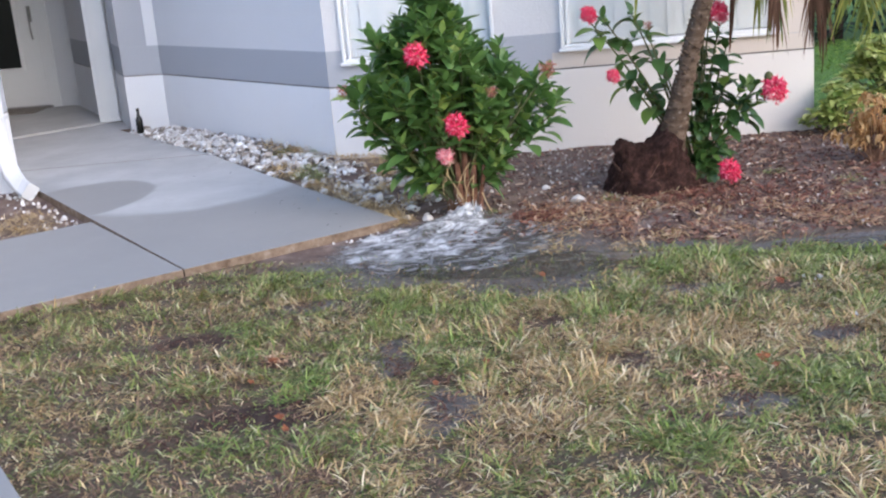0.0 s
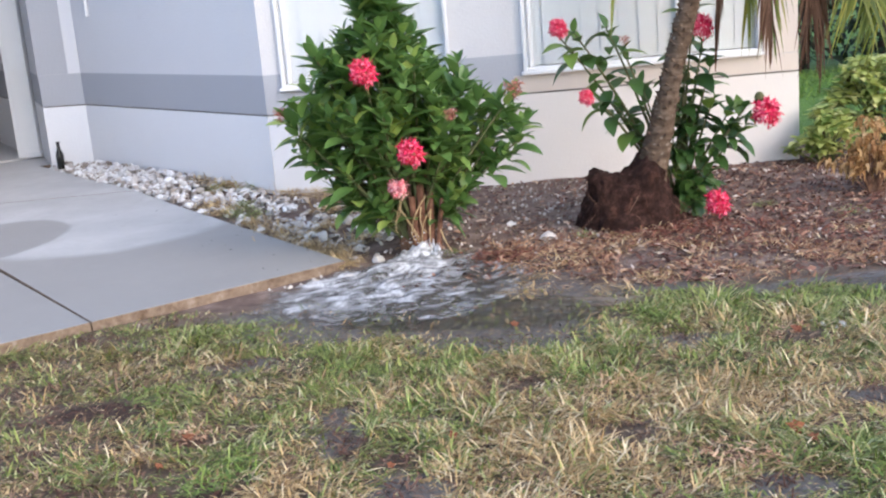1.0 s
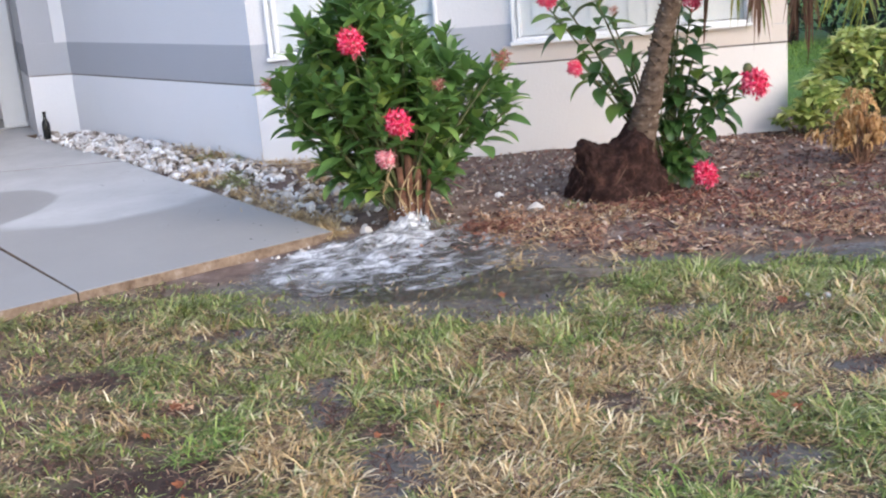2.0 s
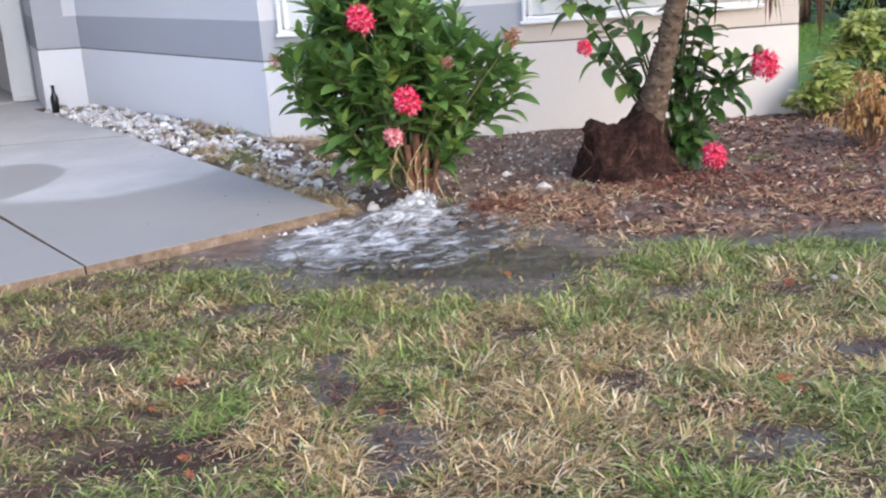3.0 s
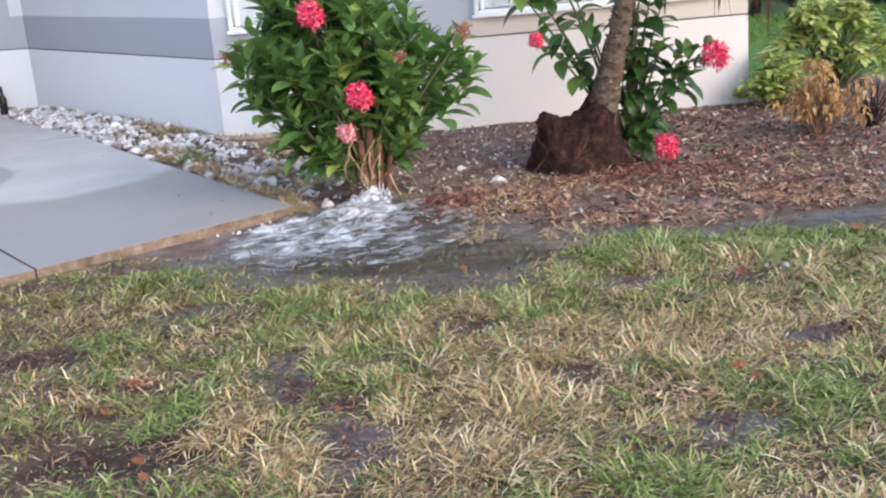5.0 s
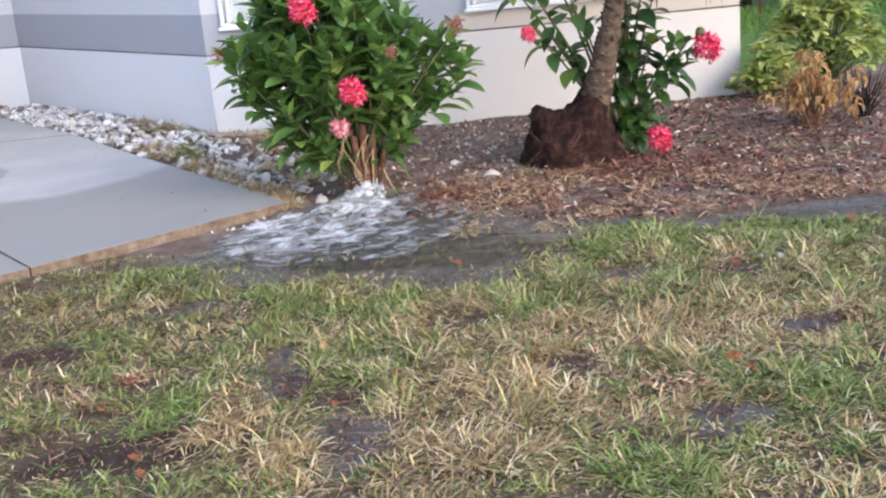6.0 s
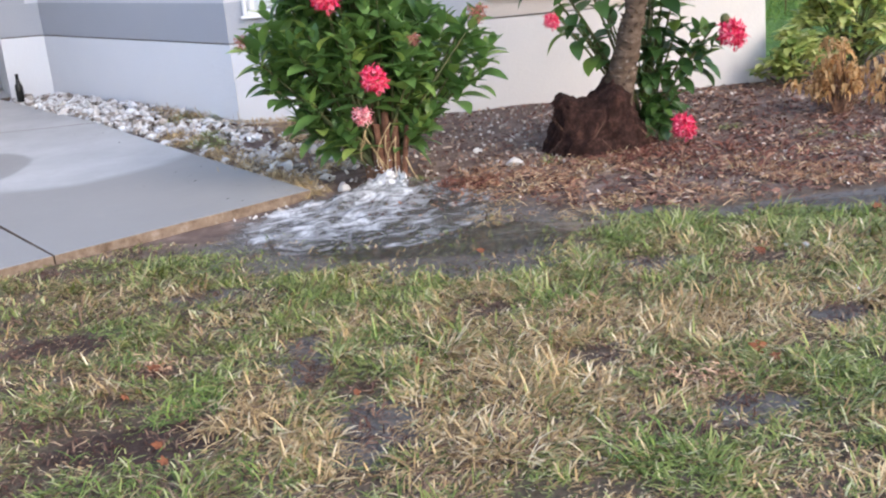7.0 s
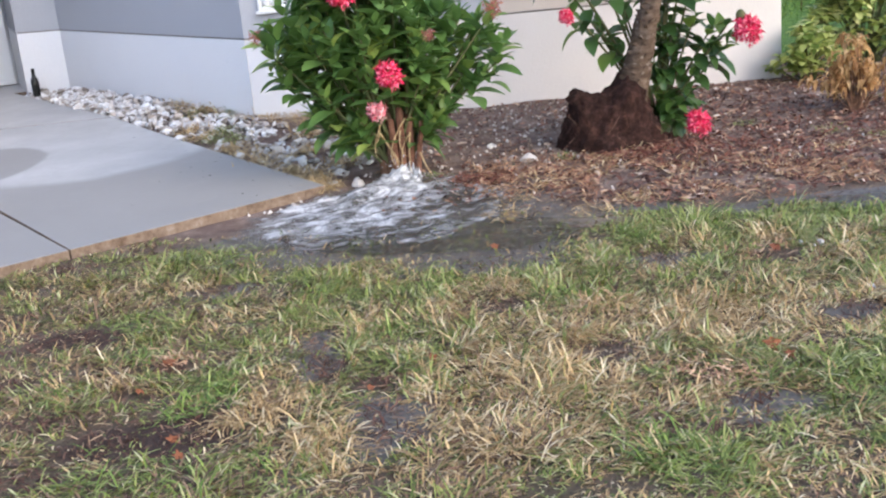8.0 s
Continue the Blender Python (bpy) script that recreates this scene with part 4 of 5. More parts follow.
# ---- shrubs beyond the palm ----
def variegated_shrub(x, y, rx, ry, z0, z1, n, seed):
    rng = random.Random(seed)
    root = thing("variegated_shrub", "leafy yellow and green variegated shrub at the house corner", "shrub", group="variegated shrubs")
    small = [leaf_mesh("leaf", 0.096, 0.050, dr, 0.3, M_VARI, 4) for dr in (0.1, 0.4, 0.7)]
    items = []
    for i in range(n):
        a, k = rng.uniform(0, 6.283), math.sqrt(rng.uniform(0.25, 1))
        z = z0 + (z1 - z0) * rng.uniform(0.05, 1) ** 0.8
        w = 1.0 - 0.55 * ((z - z0) / (z1 - z0)) ** 2
        t = Vector((x + rx * k * w * math.cos(a), y + ry * k * w * math.sin(a), z))
        if i % 3 == 0:
            part("stem", stem_mesh((x + (t.x - x) * 0.25, y + (t.y - y) * 0.25, 0.0), ((x + t.x) / 2, (y + t.y) / 2, t.z * 0.7), t, 0.008, 0.003, 5, 5), M_STEM, root)
        m = rng.randint(7, 9)
        for j in range(m):
            b = 6.283 * j / m + rng.uniform(-0.2, 0.2)
            d = Vector((math.cos(b), math.sin(b), rng.uniform(-0.35, 0.75)))
            items.append((rng.choice(small), aim(t, d, scale=rng.uniform(0.75, 1.2))))
    tagged(part("foliage", join_copies("foliage", items, M_VARI), None, root), kind="stuff")


variegated_shrub(3.28, 8.34, 0.48, 0.32, 0.08, 0.64, 200, 31)
variegated_shrub(2.70, 7.82, 0.25, 0.17, 0.06, 0.38, 54, 32)


def dry_shrub():
    rng = random.Random(41)
    root = thing("dry_shrub", "dead shrub with curled tan leaves in the mulch", "shrub")
    curl = [leaf_mesh("leaf", 0.068, 0.026, dr, 0.9, M_DRYLEAF, 6, 0.05) for dr in (1.0, 1.5, 2.0)]
    items = []
    for i in range(34):
        t = Vector((2.63 + rng.gauss(0, 0.10), 6.80 + rng.gauss(0, 0.06), rng.uniform(0.16, 0.43)))
        t.z *= 1.0 - 0.9 * abs(t.x - 2.63)
        b = Vector((2.60 + rng.uniform(-0.03, 0.05), 6.74, 0.0))
        part("twig", stem_mesh(b, ((b.x + t.x) / 2, (b.y + t.y) / 2, t.z * 0.7), t, 0.006, 0.002, 5, 5), M_BARK, root)
        for j in range(15):
            a = rng.uniform(0, 6.283)
            items.append((rng.choice(curl), aim(t + Vector((rng.gauss(0, 0.022), rng.gauss(0, 0.022), rng.gauss(0, 0.025))), (math.cos(a), math.sin(a), rng.uniform(-0.9, 0.5)), scale=rng.uniform(0.6, 1.1))))
    tagged(part("dead_foliage", join_copies("dead_foliage", items, M_DRYLEAF), None, root), kind="stuff")


dry_shrub()


def bare_shrub():
    rng = random.Random(43)
    root = thing("bare_shrub", "low bare shrub of dark thin twigs", "shrub")
    for i in range(30):
        a = rng.uniform(0, 6.283)
        t = Vector((2.96 + 0.2 * math.cos(a) * rng.uniform(0.3, 1), 6.85 + 0.14 * math.sin(a), rng.uniform(0.16, 0.36)))
        b = Vector((2.95 + rng.uniform(-0.03, 0.03), 6.83 + rng.uniform(-0.03, 0.03), 0.0))
        part("twig", stem_mesh(b, (b + t) / 2 + Vector((0, 0, 0.04)), t, 0.006, 0.002, 4, 4), M_TWIG, root)


bare_shrub()


def far_hedge():
    rng = random.Random(51)
    root = thing("hedge", "dark dense hedge at the far end of the side lawn", "hedge")
    for i in range(9):
        x = 3.2 + 0.75 * i + rng.uniform(-0.15, 0.15)
        part("trunk", stem_mesh((x, 14.2, -0.05), (x + 0.05, 14.2, 0.9), (x + rng.uniform(-0.2, 0.2), 14.3, 2.0), 0.06, 0.03, 6, 7), M_TWIG, root)
    big = [leaf_mesh("leaf", 0.16, 0.075, dr, 0.3, M_HEDGE, 3) for dr in (0.4, 0.9)]
    items = []
    for i in range(5200):
        x = rng.uniform(2.7, 10.0)
        z = rng.uniform(0.05, 2.6 + 0.35 * math.sin(x * 1.7))
        y = 14.2 + rng.uniform(-0.6, 0.7) + 0.25 * math.sin(x * 2.1 + z * 3)
        a = rng.uniform(0, 6.283)
        items.append((rng.choice(big), aim((x, y, z), (math.cos(a), math.sin(a) - 0.4, rng.uniform(-0.6, 0.3)), scale=rng.uniform(0.8, 1.5))))
    tagged(part("foliage", join_copies("foliage", items, M_HEDGE), None, root), kind="stuff")


far_hedge()


# ---- water welling up beside the shrub ----
def water_mat(name, foam_lo, foam_hi, sx, sy, turn, cover, mud=(0.062, 0.053, 0.043), still=0.08):
    """Thin water: foam streaks over a clear, glossy film that thins out to nothing. cover(kit) is where it lies."""
    def build(k):
        mp = k.node("ShaderNodeMapping")
        mp.inputs["Rotation"].default_value = (0, 0, radians(turn))
        k.link(k.coord, mp.inputs["Vector"])
        mp2 = k.node("ShaderNodeMapping")
        mp2.inputs["Scale"].default_value = (sx, sy, 1.0)
        k.link(mp.outputs[0], mp2.inputs["Vector"])
        streak = k.noise(1.0, 7, 0.66, 0.9, coord=mp2.outputs[0])
        where, boost = cover(k)
        f = k.math("ADD", streak, boost)
        foam = k.ramp(f, [(foam_lo, 0.0), (foam_hi, 1.0)])
        fl = k.ramp(k.noise(80, 5, 0.7), [(0.3, (0.46, 0.46, 0.47)), (0.7, (0.80, 0.80, 0.81))])
        col = k.mix(foam, mud, fl)
        rough = k.ramp(foam, [(0.0, still), (1.0, 0.65)])
        bsdf = k.tree.nodes["Principled BSDF"]
        film = k.math("MULTIPLY", where, 0.62)
        k.link(k.math("MAXIMUM", film, k.math("MULTIPLY", foam, k.math("MINIMUM", k.math("MULTIPLY", where, 2.0), 0.92))), bsdf.inputs["Alpha"])
        return col, k.mix(0.5, streak, k.noise(24, 5, 0.6, 0.8)), 0.45, 0.04, rough
    return mat(name, build, 0.1, 0.5)


def spring_cover(k):
    near = k.blob(-0.40, 5.62, 0.50, 0.36, 30, 0.16, 5.0)
    core = k.blob(-0.15, 5.95, 0.16, 0.22, 20, 0.08, 6.0)
    lumps = k.math("MULTIPLY", k.math("SUBTRACT", k.noise(8, 6, 0.65, 1.2), 0.5), 0.75)
    boost = k.math("ADD", lumps, k.math("ADD", k.math("MULTIPLY", near, 0.11), k.math("MULTIPLY", core, 0.10)))
    return k.blob(-0.22, 5.50, 0.76, 0.60, 20, 0.10, 3.0), boost


M_WATER = water_mat("foaming_water", 0.44, 0.72, 6.0, 11.0, -22, spring_cover)
M_PUDDLE_A = water_mat("muddy_water_spring", 0.60, 0.72, 6.0, 22.0, -5, lambda k: (k.blob(0.08, 5.02, 0.66, 0.30, -8, 0.18, 4.5), 0.0), (0.050, 0.045, 0.027), 0.06)
M_PUDDLE_B = water_mat("muddy_water_bed", 0.62, 0.72, 5.0, 20.0, 6, lambda k: (k.blob(2.02, 4.97, 0.55, 0.085, -6, 0.14, 4.0), 0.0), (0.11, 0.088, 0.068), 0.10)
M_PUDDLE_C = water_mat("muddy_water_edge", 0.70, 0.80, 5.0, 20.0, 6, lambda k: (k.blob(0.60, 5.05, 0.42, 0.09, -8, 0.14, 4.0), 0.0), (0.30, 0.235, 0.18), 0.38)


def water_sheet(name, outline, z_of, label, material, step=0.018):
    """A rippled sheet inside an uneven outline (centre, radii, turn)."""
    cx, cy, rx, ry, turn = outline
    c, s = math.cos(radians(turn)), math.sin(radians(turn))
    nx, ny = int(2.6 * rx / step), int(2.6 * ry / step)
    idx, verts, faces = {}, [], []
    for j in range(ny + 1):
        for i in range(nx + 1):
            u, v = (i / nx - 0.5) * 2.6 * rx, (j / ny - 0.5) * 2.6 * ry
            x, y = cx + u * c - v * s, cy + u * s + v * c
            r = math.hypot(u / rx, v / ry) + 0.22 * noise.noise((x * 3.1, y * 3.1, 7.0)) + 0.10 * noise.noise((x * 9, y * 9, 2.0))
            if r < 1.0:
                idx[i, j] = len(verts)
                verts.append((x, y, z_of(x, y)))
    for (i, j), a in idx.items():
        q = [idx.get(k) for k in ((i, j), (i + 1, j), (i + 1, j + 1), (i, j + 1))]
        if None not in q:
            faces.append(q)
    root = tagged(new(name, mesh_from(name, verts, faces, material, True)), label, "water", kind="structure")
    return root


def gush(x, y):
    d = math.hypot(x + 0.105, (y - 6.06) * 1.1)
    flow = Vector((x * 5.0 + y * 2.0, y * 11.0 - x * 4.0, 3.0))
    z = max(ground_z(x, y) + 0.004, -0.012) + (0.045 + 0.06 * noise.noise((x * 24, y * 24, 1.0))) * math.exp(-(d / 0.10) ** 2) + 0.030 * math.exp(-(d / 0.26) ** 2)
    live = math.exp(-(math.hypot(x + 0.25, y - 5.75) / 0.42) ** 2)
    return z + live * (0.010 + 0.022 * noise.noise(flow) + 0.014 * noise.noise(flow * 2.3))


def film(x, y):
    return max(ground_z(x, y) + 0.003, -0.014) + 0.0015 * noise.noise((x * 9, y * 22, 0))


water_sheet("water", (-0.22, 5.52, 0.80, 0.68, 18), gush, "white foaming water welling up and spreading over the soil", M_WATER, 0.014)
water_sheet("water", (0.10, 5.00, 0.90, 0.44, -4), lambda x, y: film(x, y) + 0.002, "shallow muddy water standing at the lawn edge", M_PUDDLE_A)
water_sheet("water", (1.95, 4.98, 0.72, 0.17, -6), film, "shallow muddy puddle between lawn and bed", M_PUDDLE_B)
water_sheet("water", (0.60, 5.05, 0.50, 0.14, -8), lambda x, y: film(x, y) + 0.001, "shallow muddy puddle between lawn and bed", M_PUDDLE_C)


# droplets and splash fingers over the spring
def splash():
    rng = random.Random(61)
    root = thing("water_splash", "white splash of water rising from the spring", "water")
    M_FOAM = mat("white_water", lambda k: (k.ramp(k.noise(45, 5), [(0.3, (0.45, 0.46, 0.48)), (0.65, (0.74, 0.75, 0.77))]), k.noise(50, 4), 0.4, 0.01, None), 0.6, 0.3)
    tree = M_FOAM.node_tree
    holes = Kit(tree)
    holes.link(holes.ramp(holes.noise(30, 6, 0.75), [(0.30, 0.30), (0.52, 0.95)]), tree.nodes["Principled BSDF"].inputs["Alpha"])
    bm = bmesh.new()
    bmesh.ops.create_icosphere(bm, subdivisions=5, radius=1.0)
    for v in bm.verts:
        q = v.co.copy()
        n = noise.fractal(q * 2.2 + Vector((3, 1, 0)), 0.7, 2.2, 6)
        jag = max(0.0, noise.noise(Vector((q.x * 5, q.y * 5, 4.0)))) * max(0.0, q.z)
        v.co = Vector((q.x * 0.055 * (1 + 0.5 * n) - 0.05 * q.y, q.y * 0.075 * (1 + 0.45 * n), q.z * 0.026 * (1 + 0.6 * n) + 0.12 * jag)) + Vector((-0.090 + 0.03 * q.z, 6.05, 0.036))
    part("crest", bm, M_FOAM, root, "", True)
    bm = bmesh.new()
    for i in range(22):
        a, r = rng.uniform(0, 6.283), rng.uniform(0.02, 0.14)
        c = (-0.125 + r * math.cos(a), 6.0 + r * math.sin(a) * 0.8, max(0.03, 0.16 - r * 0.4 + rng.uniform(-0.03, 0.05)))
        bmesh.ops.create_icosphere(bm, subdivisions=1, radius=rng.uniform(0.002, 0.005), matrix=Matrix.Translation(c))
    tagged(part("droplets", bm, M_FOAM, root, "", True), kind="stuff")


splash()


# ---- grass ----
def blade_mesh(name, P, ang, length, width, lean, material, curl=0.5):
    """Grass blades as tapered, bent strips: three joints each. All arguments but the name and material are arrays."""
    n = len(P)
    d = np.stack([np.cos(ang), np.sin(ang), np.zeros(n)], 1)
    s = np.stack([-np.sin(ang), np.cos(ang), np.zeros(n)], 1)
    up = np.array([0, 0, 1.0])
    V = np.empty((n, 7, 3))
    for k, (t, w) in enumerate(((0, 0.8), (0.4, 1.0), (0.75, 0.7))):
        h = length * t
        th = lean * (1 + curl * t)
        c = P + d * (h * np.sin(th))[:, None] + up * (h * np.cos(th))[:, None]
        V[:, 2 * k] = c - s * (width * w)[:, None]
        V[:, 2 * k + 1] = c + s * (width * w)[:, None]
    th = lean * (1 + curl * 1.15)
    V[:, 6] = P + d * (length * np.sin(th))[:, None] + up * (length * np.maximum(np.cos(th), -0.02))[:, None]
    V[:, :, 2] = np.maximum(V[:, :, 2], P[:, None, 2] - 0.004)
    base = (np.arange(n) * 7)[:, None]
    quads = np.concatenate([base + [[0, 1, 3, 2]], base + [[2, 3, 5, 4]]], 1).reshape(n, 2, 4)
    tris = base + [[4, 5, 6]]
    me = bpy.data.meshes.new(name)
    me.vertices.add(n * 7)
    me.vertices.foreach_set("co", V.reshape(-1))
    loops = np.concatenate([quads.reshape(n, 8), tris], 1).reshape(-1)
    me.loops.add(len(loops))
    me.loops.foreach_set("vertex_index", loops.astype(np.int32))
    starts = (np.arange(n) * 11)[:, None] + [[0, 4, 8]]
    me.polygons.add(n * 3)
    me.polygons.foreach_set("loop_start", starts.reshape(-1).astype(np.int32))
    me.update(calc_edges=True)
    me.polygons.foreach_set("use_smooth", np.ones(n * 3, dtype=bool))
    me.materials.append(material)
    me.validate()
    return me


def grass_mat(name, stops):
    return mat(name, lambda k: (k.mix(k.ramp(k.noise(3.5, 4), [(0.35, 0.0), (0.7, 0.35)]), k.ramp(k.island(), stops), tuple(c * 0.7 for c in stops[1][1])), None, 0, 0, None), 0.6, 0.3)


M_GRASS = grass_mat("green_grass", [(0.0, (0.060, 0.080, 0.022)), (0.35, (0.160, 0.200, 0.043)), (0.75, (0.325, 0.345, 0.095)), (1.0, (0.58, 0.55, 0.30))])
M_DRYGRASS = grass_mat("dry_grass", [(0.0, (0.17, 0.098, 0.052)), (0.35, (0.43, 0.28, 0.122)), (0.75, (0.68, 0.48, 0.235)), (1.0, (0.82, 0.70, 0.46))])

M_VIVID = grass_mat("vivid_grass", [(0.0, (0.070, 0.115, 0.022)), (0.35, (0.150, 0.222, 0.038)), (0.75, (0.26, 0.33, 0.068)), (1.0, (0.44, 0.47, 0.17))])
M_DEADGRASS = grass_mat("dead_grass", [(0.0, (0.055, 0.032, 0.022)), (0.4, (0.14, 0.080, 0.050)), (0.8, (0.27, 0.165, 0.10)), (1.0, (0.42, 0.29, 0.18))])

M_SIDE = grass_mat("fresh_grass", [(0.0, (0.06, 0.13, 0.022)), (0.4, (0.115, 0.225, 0.036)), (0.8, (0.17, 0.29, 0.05)), (1.0, (0.27, 0.36, 0.08))])

# bare or muddy patches in the lawn: x, y, radius across, radius deep, how bare
BARE = ((-1.32, 4.12, 0.17, 0.10, 0.9), (-1.55, 4.05, 0.14, 0.07, 0.5), (-0.87, 4.52, 0.14, 0.07, 1.0), (-0.83, 3.18, 0.19, 0.12, 0.85), (-1.07, 3.20, 0.15, 0.08, 0.75), (-0.72, 3.33, 0.10, 0.10, 0.6), (-0.41, 3.82, 0.07, 0.13, 1.0), (-0.38, 3.62, 0.06, 0.12, 0.9), (-0.20, 3.44, 0.10, 0.06, 0.8), (-0.19, 3.20, 0.11, 0.09, 0.75), (-0.12, 3.02, 0.12, 0.09, 0.75), (-0.93, 3.74, 0.06, 0.06, 0.7), (-1.02, 3.50, 0.09, 0.05, 0.7), (-1.27, 3.35, 0.10, 0.06, 0.6), (0.54, 3.50, 0.12, 0.08, 0.8), (0.82, 3.22, 0.09, 0.06, 0.6), (0.91, 3.04, 0.12, 0.06, 1.0), (0.74, 2.88, 0.14, 0.05, 0.9), (0.96, 4.38, 0.16, 0.08, 0.8), (1.36, 4.30, 0.09, 0.09, 0.8), (1.46, 3.65, 0.12, 0.07, 0.8), (0.30, 4.52, 0.26, 0.10, 0.9), (0.22, 4.02, 0.14, 0.06, 0.6), (-1.30, 5.26, 0.24, 0.07, 0.5), (-1.60, 5.03, 0.22, 0.07, 0.5), (-1.92, 4.80, 0.22, 0.07, 0.5), (-1.75, 4.40, 0.2, 0.08, 0.5), (-1.48, 3.70, 0.12, 0.06, 0.5), (-1.2, 2.98, 0.12, 0.06, 0.6), (0.76, 5.24, 0.30, 0.10, 0.8))
# where the lawn is greener (+) or straw-coloured (-): x, y, radius across, radius deep, how much
TINT = ((0.53, 4.02, 0.16, 0.07, 0.7), (1.18, 4.95, 0.38, 0.12, 0.7), (1.80, 4.78, 0.35, 0.14, 0.6), (-1.10, 5.02, 0.30, 0.12, 0.5), (-0.75, 3.60, 0.12, 0.14, 0.6), (-1.15, 4.19, 0.16, 0.08, 0.5), (-0.95, 2.94, 0.25, 0.10, 0.6), (0.68, 2.72, 0.20, 0.10, 0.45), (1.24, 3.17, 0.16, 0.20, 0.4), (-0.30, 4.42, 0.40, 0.16, 0.25),
        (0.30, 3.42, 0.26, 0.26, -0.6), (0.14, 2.98, 0.20, 0.14, -0.7), (0.78, 3.72, 0.40, 0.18, -0.55), (-0.56, 3.34, 0.12, 0.16, -0.8), (-0.42, 3.08, 0.14, 0.12, -0.6), (0.10, 3.95, 0.24, 0.12, -0.35), (1.10, 3.60, 0.22, 0.16, -0.5), (-1.5, 4.3, 0.4, 0.3, -0.25), (-0.25, 4.0, 0.12, 0.12, -0.4))


def field(x, y, scale, seed):
    return np.array([noise.noise((a * scale, b * scale, seed)) for a, b in zip(x, y)])


def lay(n, x0, x1, y0, y1, seed):
    r = np.random.RandomState(seed)
    return r.uniform(x0, x1, n), r.uniform(y0, y1, n), r


def off_slabs(x, y):
    rx, ry = x - CORNER.x, y - CORNER.y
    a, b = rx * U.x + ry * U.y, rx * V.x + ry * V.y
    ok = ~((a > -0.015) & (b > -0.015))
    p, q = -(x + 2.2) * 0.832 - (y - 3.5) * 0.555, (x + 2.2) * 0.555 - (y - 3.5) * 0.832
    return ok & ~((p > 0) & (p < 3.6) & (q > 0) & (q < 2.9)) & (x > -5.15)


def lawn():
    x, y, r = lay(600000, -3.0, 3.4, 1.6, 5.85, 1)
    edge = np.interp(x, [p[0] for p in BED_FRONT], [p[1] for p in BED_FRONT]) - 0.32 + 0.16 * field(x, y, 2.5, 9.0)
    keep = off_slabs(x, y) & (np.abs(x) < 0.52 * (y + 1.0) + 0.35) & (y < edge)
    x, y, edge = x[keep], y[keep], edge[keep]
    thick = 0.74 - 0.20 * np.clip(-x - 0.15, 0, 1) + 0.30 * field(x, y, 2.2, 3.0) + 0.45 * field(x, y, 7.0, 5.0)
    thick -= 0.75 * np.clip((y - edge + 0.45) / 0.45, 0, 1) * (0.55 + 0.9 * field(x, y, 5.0, 77.0))
    thick -= 0.22 * np.clip(3.35 - y, 0, 1) - 0.12 * np.clip(y - 3.9, 0, 1)
    for bx, by, rx, ry, k in BARE:
        thick -= k * 1.5 * np.exp(-(((x - bx) / rx) ** 2 + ((y - by) / ry) ** 2) ** 1.3)
    water = np.hypot((x + 0.12) / 0.88, (y - 5.25) / 0.52)
    water = np.minimum(water, np.hypot((x - 0.16) / 0.62, (y - 4.92) / 0.36) + 0.35 * field(x, y, 5.0, 81.0))
    thick -= 1.6 * np.clip(1.25 - water, 0, 1)
    keep = r.uniform(0, 1, len(x)) < np.clip(thick, 0.07, 1.0) * 0.85
    x, y, thick = x[keep], y[keep], thick[keep]
    z = np.array([ground_z(a, b) for a, b in zip(x, y)])
    green = 0.50 + 0.40 * field(x, y, 1.5, 21.0) + 0.85 * field(x, y, 6.0, 25.0) + 0.08 * (y - 4.0)
    for bx, by, rx, ry, k in TINT:
        green += k * np.exp(-(((x - bx) / rx) ** 2 + ((y - by) / ry) ** 2))
    is_green = r.uniform(0, 1, len(x)) < np.clip(green, 0.14, 0.90)
    dead = 0.16 + 0.30 * np.clip(-x - 0.2, 0, 1) + 0.25 * np.clip(3.4 - y, 0, 1) * np.clip(0.3 - x, 0, 1) + 0.55 * field(x, y, 4.0, 33.0) + 0.35 * np.clip(0.5 - thick, 0, 1)
    is_dead = r.uniform(0, 1, len(x)) < np.clip(dead - 0.04, 0.04, 0.75)
    is_green = is_green & ~(is_dead & (r.uniform(0, 1, len(x)) < 0.55))
    is_dead = is_dead & ~is_green
    tuft = 0.75 * field(x, y, 4.0, 40.0)
    swirl = field(x, y, 3.2, 60.0) + 0.7 * field(x, y, 8.0, 64.0)
    for nm, sel, material, lab in (("lawn_grass", is_green, M_GRASS, "patchy green lawn grass"), ("dry_lawn_grass", ~is_green & ~is_dead, M_DRYGRASS, "dry straw-coloured lawn grass"), ("dead_lawn_grass", is_dead, M_DEADGRASS, "dead reddish brown lawn grass")):
        m = int(sel.sum())
        ang = 6.0 * swirl[sel] + r.normal(0, 1.1, m)
        L = r.uniform(0.030, 0.106, m) * (1.0 + tuft[sel]) * np.clip(thick[sel] + 0.15, 0.45, 1.0)
        W = r.uniform(0.0014, 0.0036, m)
        lean = np.clip(r.normal(1.2 if nm != "lawn_grass" else 1.1, 0.24, m), 0.4, 1.5)
        me = blade_mesh(nm, np.stack([x, y, z], 1)[sel], ang, L, W, lean, material, 0.28)
        tagged(new(nm, me), lab, "grass", kind="stuff")
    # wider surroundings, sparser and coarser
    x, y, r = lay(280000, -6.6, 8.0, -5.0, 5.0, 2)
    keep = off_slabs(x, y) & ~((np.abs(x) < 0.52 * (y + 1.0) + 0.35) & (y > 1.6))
    x2, y2, r2 = lay(30000, 2.75, 8.5, 8.6, 13.9, 3)
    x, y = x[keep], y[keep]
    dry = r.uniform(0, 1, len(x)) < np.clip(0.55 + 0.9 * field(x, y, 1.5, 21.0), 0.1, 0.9)
